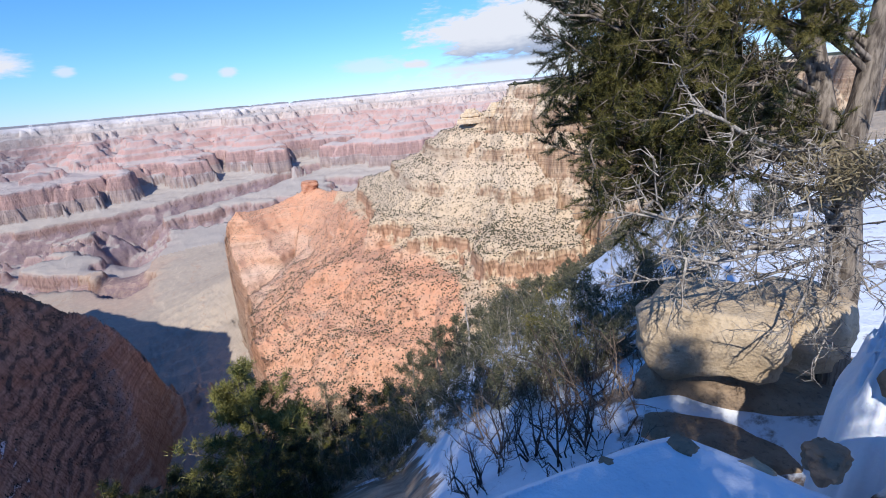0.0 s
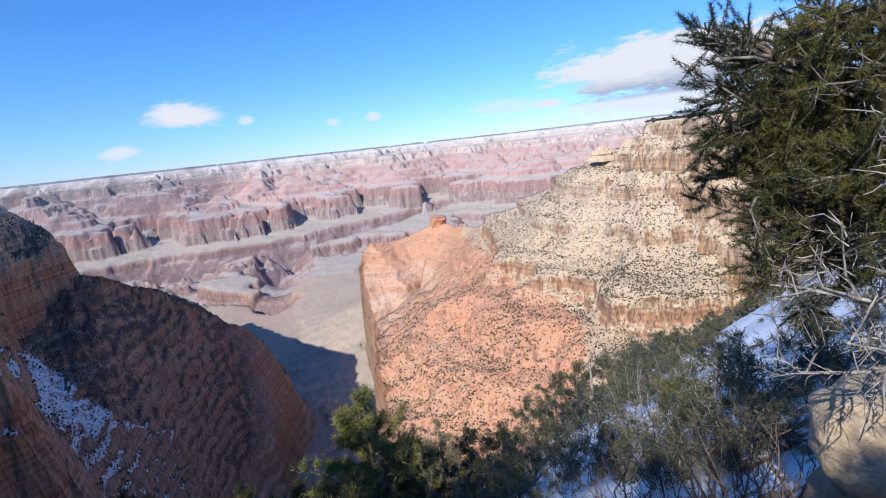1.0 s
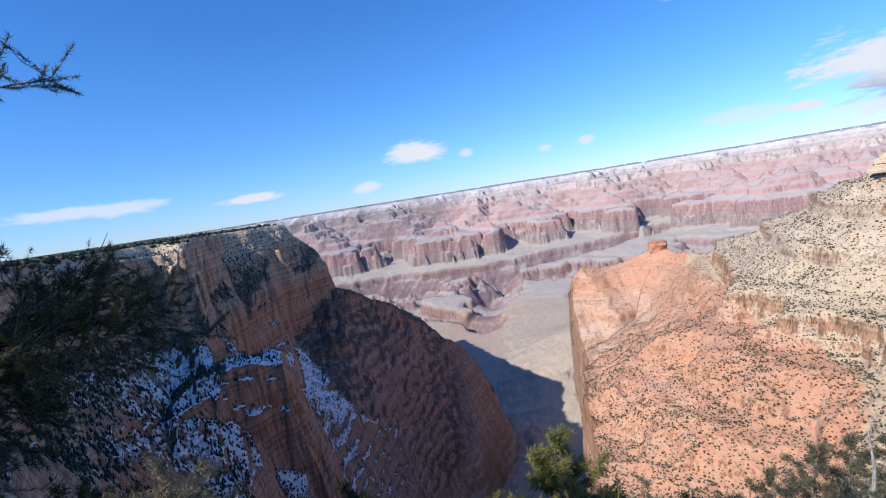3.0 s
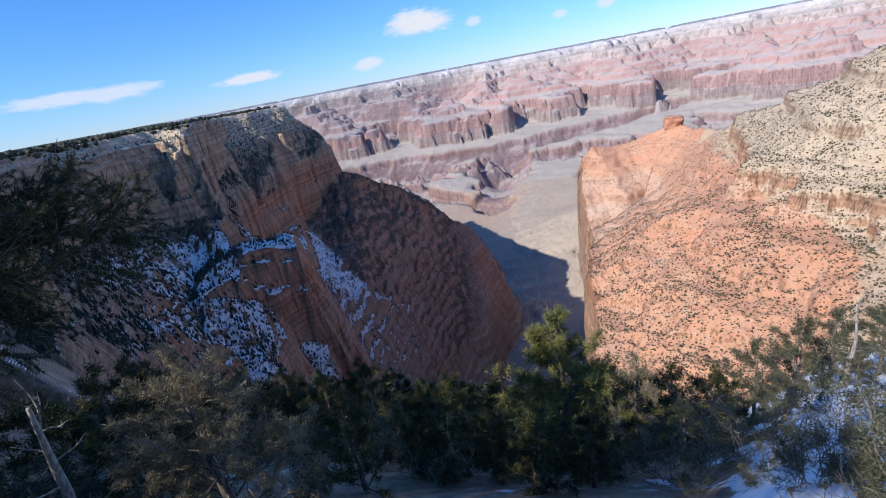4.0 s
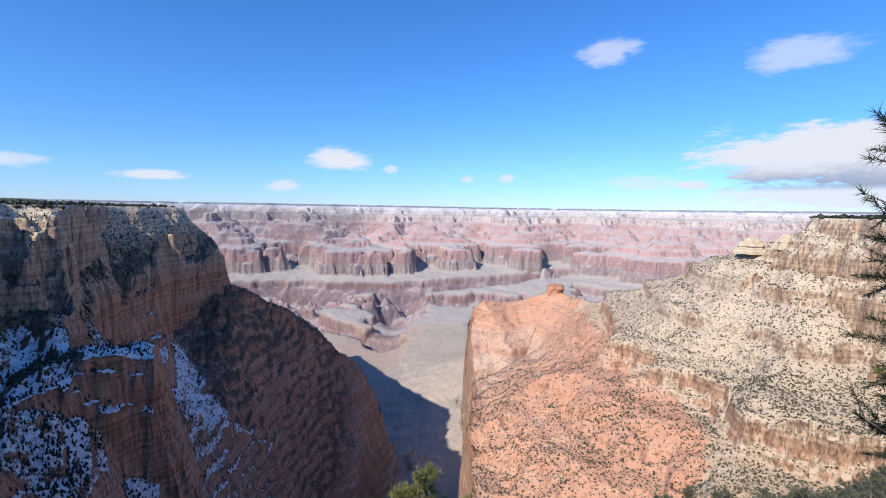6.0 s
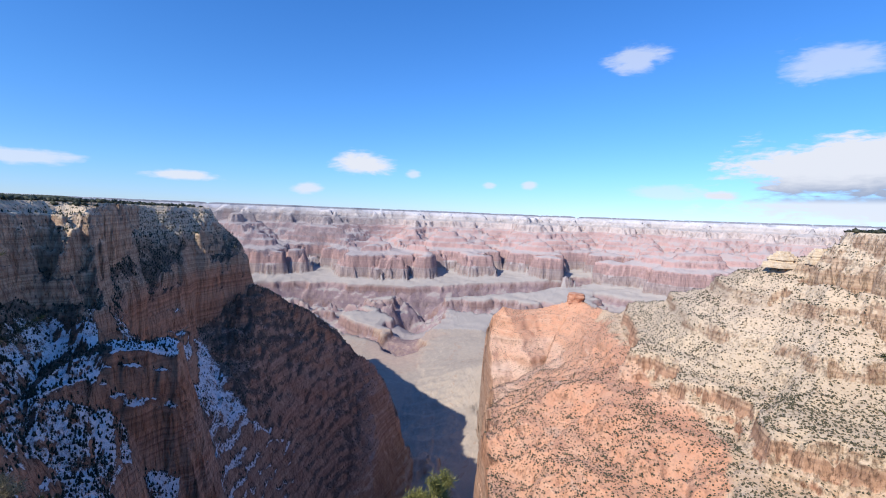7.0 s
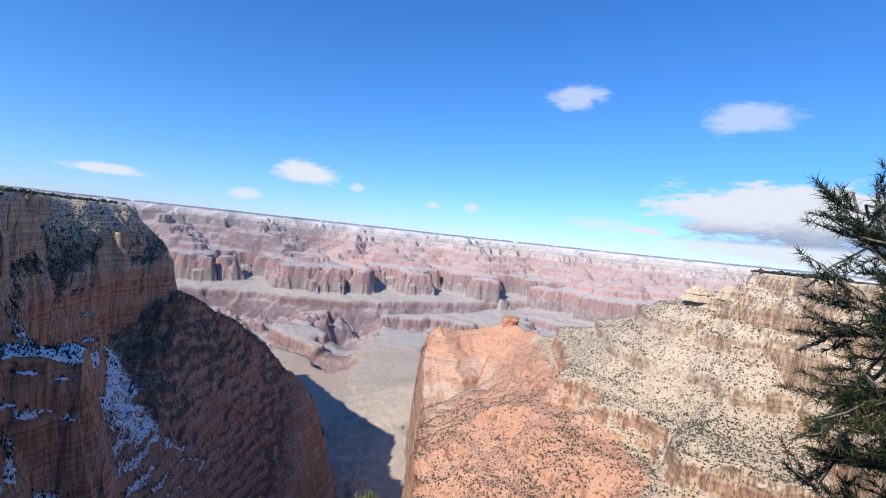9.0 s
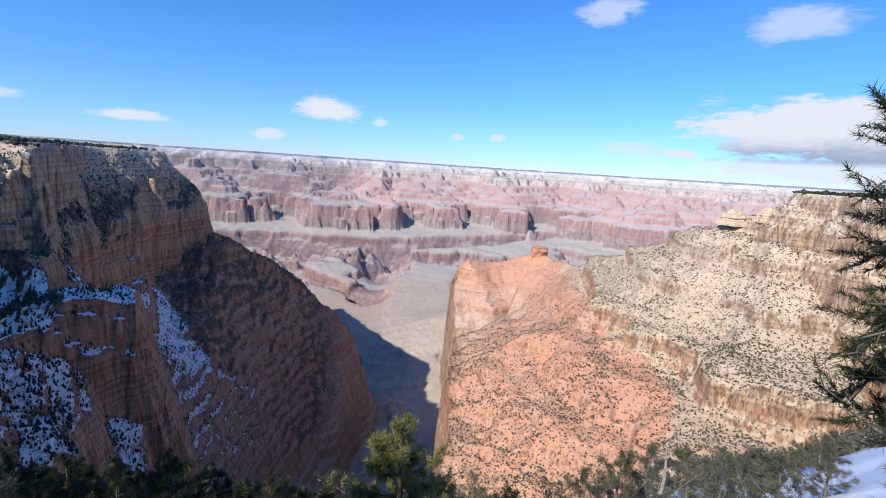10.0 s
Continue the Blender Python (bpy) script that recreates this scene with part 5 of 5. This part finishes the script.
# brush below the ledge and beside the boulder
for i, (az, r, h, w, kind) in enumerate((
        (13.5, 3.3, 0.95, 1.2, "bare"), (16.5, 3.7, 0.9, 1.0, "bare"), (9.5, 3.9, 0.9, 1.3, "bare"), (4.0, 4.4, 0.9, 1.2, "bare"), (0.5, 3.6, 0.55, 0.9, "bare"),
        (8.5, 6.0, 1.1, 1.5, "mixed"), (12.5, 7.0, 1.6, 1.5, "leaf"), (4.0, 7.5, 1.3, 1.8, "mixed"), (14.5, 4.8, 1.0, 1.3, "bare"), (2.0, 5.6, 0.7, 1.2, "bare"), (-1.0, 8.5, 1.6, 2.2, "mixed"), (-6.0, 10.0, 1.7, 2.4, "mixed"),
        (15.0, 6.0, 1.3, 1.5, "mixed"), (19.0, 4.4, 0.8, 0.8, "bare"), (18.0, 8.5, 1.3, 1.8, "mixed"), (-11.0, 12.0, 1.8, 2.4, "mixed"), (-15.5, 10.5, 1.5, 2.0, "mixed"),
        (24.0, 8.0, 0.9, 1.6, "mixed"), (27.0, 11.0, 1.0, 1.9, "mixed"), (33.0, 13.0, 1.0, 2.0, "mixed"), (20.5, 13.0, 1.6, 2.2, "mixed"), (6.0, 12.0, 2.0, 2.4, "mixed"),
        (-22.0, 11.0, 1.5, 1.9, "mixed"), (-46.0, 10.0, 1.6, 2.0, "mixed"), (-55.0, 11.5, 1.8, 2.2, "mixed"), (-63.0, 9.0, 1.4, 1.8, "mixed"), (-80.0, 8.5, 1.4, 1.8, "mixed"))):
    p = on_ground(az, r)
    if kind == "bare":
        shrub("bare_shrub", p, h, w, 500 + i, "leafless brown stemmed shrub standing in snow", 13, bare=1.0, bark=BROWNWOOD if i % 2 else DARKWOOD, group="leafless shrubs", twigs=6, sub=4, stem=0.011)
    elif kind == "leaf":
        shrub("green_shrub", p, h, w, 500 + i, "yellow green bush with bare lower stems", 15, NEEDLES_LIT, 0.35, DEADWOOD, 0.09, "green bushes", 7, 5)
    else:
        shrub("dry_shrub", p, h, w, 500 + i, "grey brown bush of fine dry twigs", 18, BRUSH_LEAF, 0.5, DEADWOOD, 0.10, "dry bushes", 7, 5)


# ---- rocks and snow of the ledge ----
def boulder(name, at, size, seed, mat, label, turn=0.0, flat_top=0.3, soften=0.6, category="boulder", rag=0.22):
    """A weathered block: a cube softened, faceted and chipped."""
    bm = bmesh.new()
    bmesh.ops.create_cube(bm, size=1.0)
    bmesh.ops.subdivide_edges(bm, edges=bm.edges[:], cuts=11, use_grid_fill=True)
    off = Vector((seed * 3.1, seed * 1.7, seed * 0.9))
    for v in bm.verts:
        c = v.co.copy()
        p = c.lerp(c.normalized() * 0.6, soften)
        n = noise.fractal(c * 1.6 + off, 1.0, 2.0, 5)
        k = noise.noise(c * 3.3 + off)
        p = p * (1 + rag * n + 0.05 * k)
        if p.z > 0.5 - flat_top * 0.3:
            p.z = p.z * 0.35 + (0.5 - flat_top * 0.3) * 0.65
        step = round(p.z * 5) / 5
        p.z = p.z * 0.75 + step * 0.25
        v.co = Vector((p.x * size[0], p.y * size[1], p.z * size[2]))
    bm.normal_update()
    mesh = bpy.data.meshes.new(name)
    bm.to_mesh(mesh)
    bm.free()
    mesh.materials.append(mat)
    mesh.polygons.foreach_set("use_smooth", np.ones(len(mesh.polygons), bool))
    ob = new(name, mesh)
    ob.matrix_basis = pose(*at, 0, 0, turn)
    return tagged(ob, label, category) if category else ob


boulder("boulder", (2.0, 3.58, -0.44), (0.95, 0.8, 0.62), 3, LIMESTONE, "tan limestone boulder lit by low sun beside the tree", -28, 0.35)
boulder("boulder", (2.62, 3.48, -0.42), (0.62, 0.7, 0.62), 8, LIMESTONE, "small tan limestone boulder at the foot of the tree", -35, 0.3)
boulder("rock_shelf", (2.45, 3.62, -1.28), (1.8, 0.7, 0.8), 5, BROWNSTONE, "dark brown rock shelf under the boulder", -33, 0.5, category="rock")
boulder("rock_shelf", (2.0, 3.1, -1.42), (1.1, 0.5, 0.6), 6, BROWNSTONE, "broken brown rock shelf in the shaded hollow", -20, 0.5, category="rock", rag=0.35)
boulder("ledge_rock", (1.5, 1.72, -0.08), (0.17, 0.13, 0.14), 41, BROWNSTONE, "rough brown rock poking from the snow beside the ledge", 25, 0.4, category="rock", rag=0.4)
boulder("ledge_rock", (1.95, 1.86, 0.12), (0.17, 0.12, 0.1), 42, BROWNSTONE, "flat grey brown rock half buried in the snow mound", 40, 0.4, category="rock", rag=0.4)
boulder("rock", (1.12, 1.62, -0.06), (0.16, 0.12, 0.1), 12, LIMESTONE, "small tan stone at the edge of the snowy ledge", 20, category="stone")
boulder("rock", (0.45, 1.66, -0.08), (0.12, 0.1, 0.1), 13, BROWNSTONE, "small brown stone at the edge of the snowy ledge", 50, category="stone")
boulder("rock", (0.72, 1.7, -0.1), (0.2, 0.13, 0.12), 14, LIMESTONE, "flat tan stone at the edge of the snowy ledge", 80, category="stone")
boulder("ledge_rock", (1.78, 1.5, -0.05), (0.22, 0.24, 0.34), 15, BROWNSTONE, "brown limestone rock poking from the snow", 30, 0.4, category="rock")
boulder("ledge_rock", (2.02, 1.86, 0.2), (0.3, 0.24, 0.3), 17, BROWNSTONE, "pale brown rock poking from the snow mound", 10, 0.4, category="rock")

for az, r, size, seed in ((27.0, 1.97, 0.09, 33), (18.0, 1.78, 0.06, 34)):
    boulder("ledge_rock", on_ground(az, r, 0.02), (size * 1.4, size, size * 0.8), seed, BROWNSTONE, "small brown rock poking from the ledge snow", 31 * seed, 0.3, 0.4, category="rock")


def snow_cap(name, at, size, seed, label, turn=0.0, lumps=0.16):
    """A rounded, lumpy blanket of snow with a soft broken rim."""
    n = 90
    verts, faces = [], []
    for j in range(n + 1):
        for i in range(n + 1):
            u, v = 2 * i / n - 1, 2 * j / n - 1
            r = (abs(u) ** 3.2 + abs(v) ** 3.2) ** (1 / 3.2)
            edge = 1 + 0.14 * noise.fractal(Vector((u * 1.5 + seed, v * 1.5, seed)), 1.0, 2.0, 4)
            fall = max(0.0, 1 - (r / edge) ** 3.5) if r < edge else max(-2.2, -9.0 * (r / edge - 1))
            lump = lumps * (noise.fractal(Vector((u * 3.4 + seed * 2, v * 3.4, 4)), 0.8, 2.0, 6) + 0.55 * noise.fractal(Vector((u * 9 + seed, v * 9, 8)), 0.7, 2.0, 5) + 0.3 * abs(noise.noise(Vector((u * 14, v * 14 + seed, 2)))))
            verts.append(Vector((u * size[0] / 2, v * size[1] / 2, size[2] * (fall + lump * max(fall, 0.25)))))
    for j in range(n):
        for i in range(n):
            a = j * (n + 1) + i
            if max(verts[q].z for q in (a, a + 1, a + n + 2, a + n + 1)) > -1.9 * size[2]:
                faces.append((a, a + 1, a + n + 2, a + n + 1))
    mesh = bpy.data.meshes.new(name)
    mesh.from_pydata([tuple(v) for v in verts], [], faces)
    mesh.materials.append(SNOW)
    mesh.polygons.foreach_set("use_smooth", np.ones(len(mesh.polygons), bool))
    ob = new(name, mesh)
    ob.matrix_basis = pose(*at, 0, 0, turn)
    return tagged(ob, label, "snow")


snow_cap("snow_mound", (2.5, 1.98, -0.14), (1.3, 1.15, 0.56), 2.0, "thick lumpy snow heaped on the ledge rocks", 35, 0.5)
snow_cap("snow_bank", (0.35, 0.62, -0.04), (2.4, 1.7, 0.1), 7.0, "smooth trampled snow on the rim ledge", 6, 0.25)


# ---- the red block on the far end of the spur ----
def stepped_butte(name, az, r, el, width, tall, seed, mat, label):
    """A block of level rock beds, each set back from the one below, with ragged edges."""
    rng = random.Random(seed)
    verts, faces, sides = [], [], 18
    beds = 6
    lobes = [rng.uniform(0.6, 1.25) for _ in range(sides)]
    ring = 0
    for b in range(beds):
        wide = width * 0.5 * (1.3 - 0.7 * b / (beds - 1)) * rng.uniform(0.85, 1.15)
        lo, hi = tall * (b / beds), tall * ((b + 1) / beds)
        for z, k in ((lo - 0.3 * tall * (b == 0), 1.04), (hi - 0.02 * tall, 1.0), (hi, 0.93)):
            for i in range(sides):
                a = 2 * math.pi * i / sides
                q = wide * k * lobes[i] * rng.uniform(0.95, 1.05)
                verts.append(Vector((math.cos(a) * q, math.sin(a) * q * 0.8, z + rng.uniform(-0.01, 0.01) * tall)))
            if ring:
                p = (ring - 1) * sides
                faces += [(p + i, p + (i + 1) % sides, p + sides + (i + 1) % sides, p + sides + i) for i in range(sides)]
            ring += 1
    faces.append(tuple((ring - 1) * sides + i for i in range(sides)))
    mesh = bpy.data.meshes.new(name)
    mesh.from_pydata([tuple(v) for v in verts], [], faces)
    mesh.materials.append(mat)
    ob = new(name, mesh)
    x, y = polar(az, r)
    ob.matrix_basis = pose(x, y, 1.6 + r * math.tan(radians(el)) - tall, 0, 0, -az + 15)
    return tagged(ob, label, "butte")


def bedded_material(name, base, dark, pale):
    """Rock in level beds for the blocks on the crests."""
    m, N = material(name)
    co = N.add("ShaderNodeTexCoord").outputs["Object"]
    beds = N.noise(N.scaled(co, (0.01, 0.01, 0.5)), 1.0, 5, 0.7)
    blot = N.noise(co, 0.2, 7, 0.7)
    col = N.mix(N.span(beds, 0.4, 0.6), dark, base)
    col = N.mix(N.span(blot, 0.4, 0.65, 0.0, 0.7), col, pale)
    N.surface(col, 0.92, N.bump(N.math("ADD", blot, beds), 0.8, 1.5), 0.1)
    return m


RED_BEDS = bedded_material("red_sandstone_beds", (0.56, 0.28, 0.17), (0.40, 0.18, 0.11), (0.62, 0.38, 0.26))
CREAM_BEDS = bedded_material("cream_limestone_beds", (0.70, 0.55, 0.36), (0.48, 0.34, 0.22), (0.76, 0.63, 0.46))
bx, by = polar(-17.7, 1680)
boulder("red_butte", (bx, by, -262), (52, 46, 42), 21, RED_BEDS, "flat topped red sandstone block on the ridge", 20, 0.5, 0.25, category="butte", rag=0.35)
stepped_butte("rock_temple", 1.9, 1010, -2.2, 34, 22, 22, CREAM_BEDS, "small stepped cream limestone peak on the crest")
stepped_butte("rock_temple", 4.7, 990, -1.75, 34, 20, 23, CREAM_BEDS, "stepped cream limestone block beside the cliff")
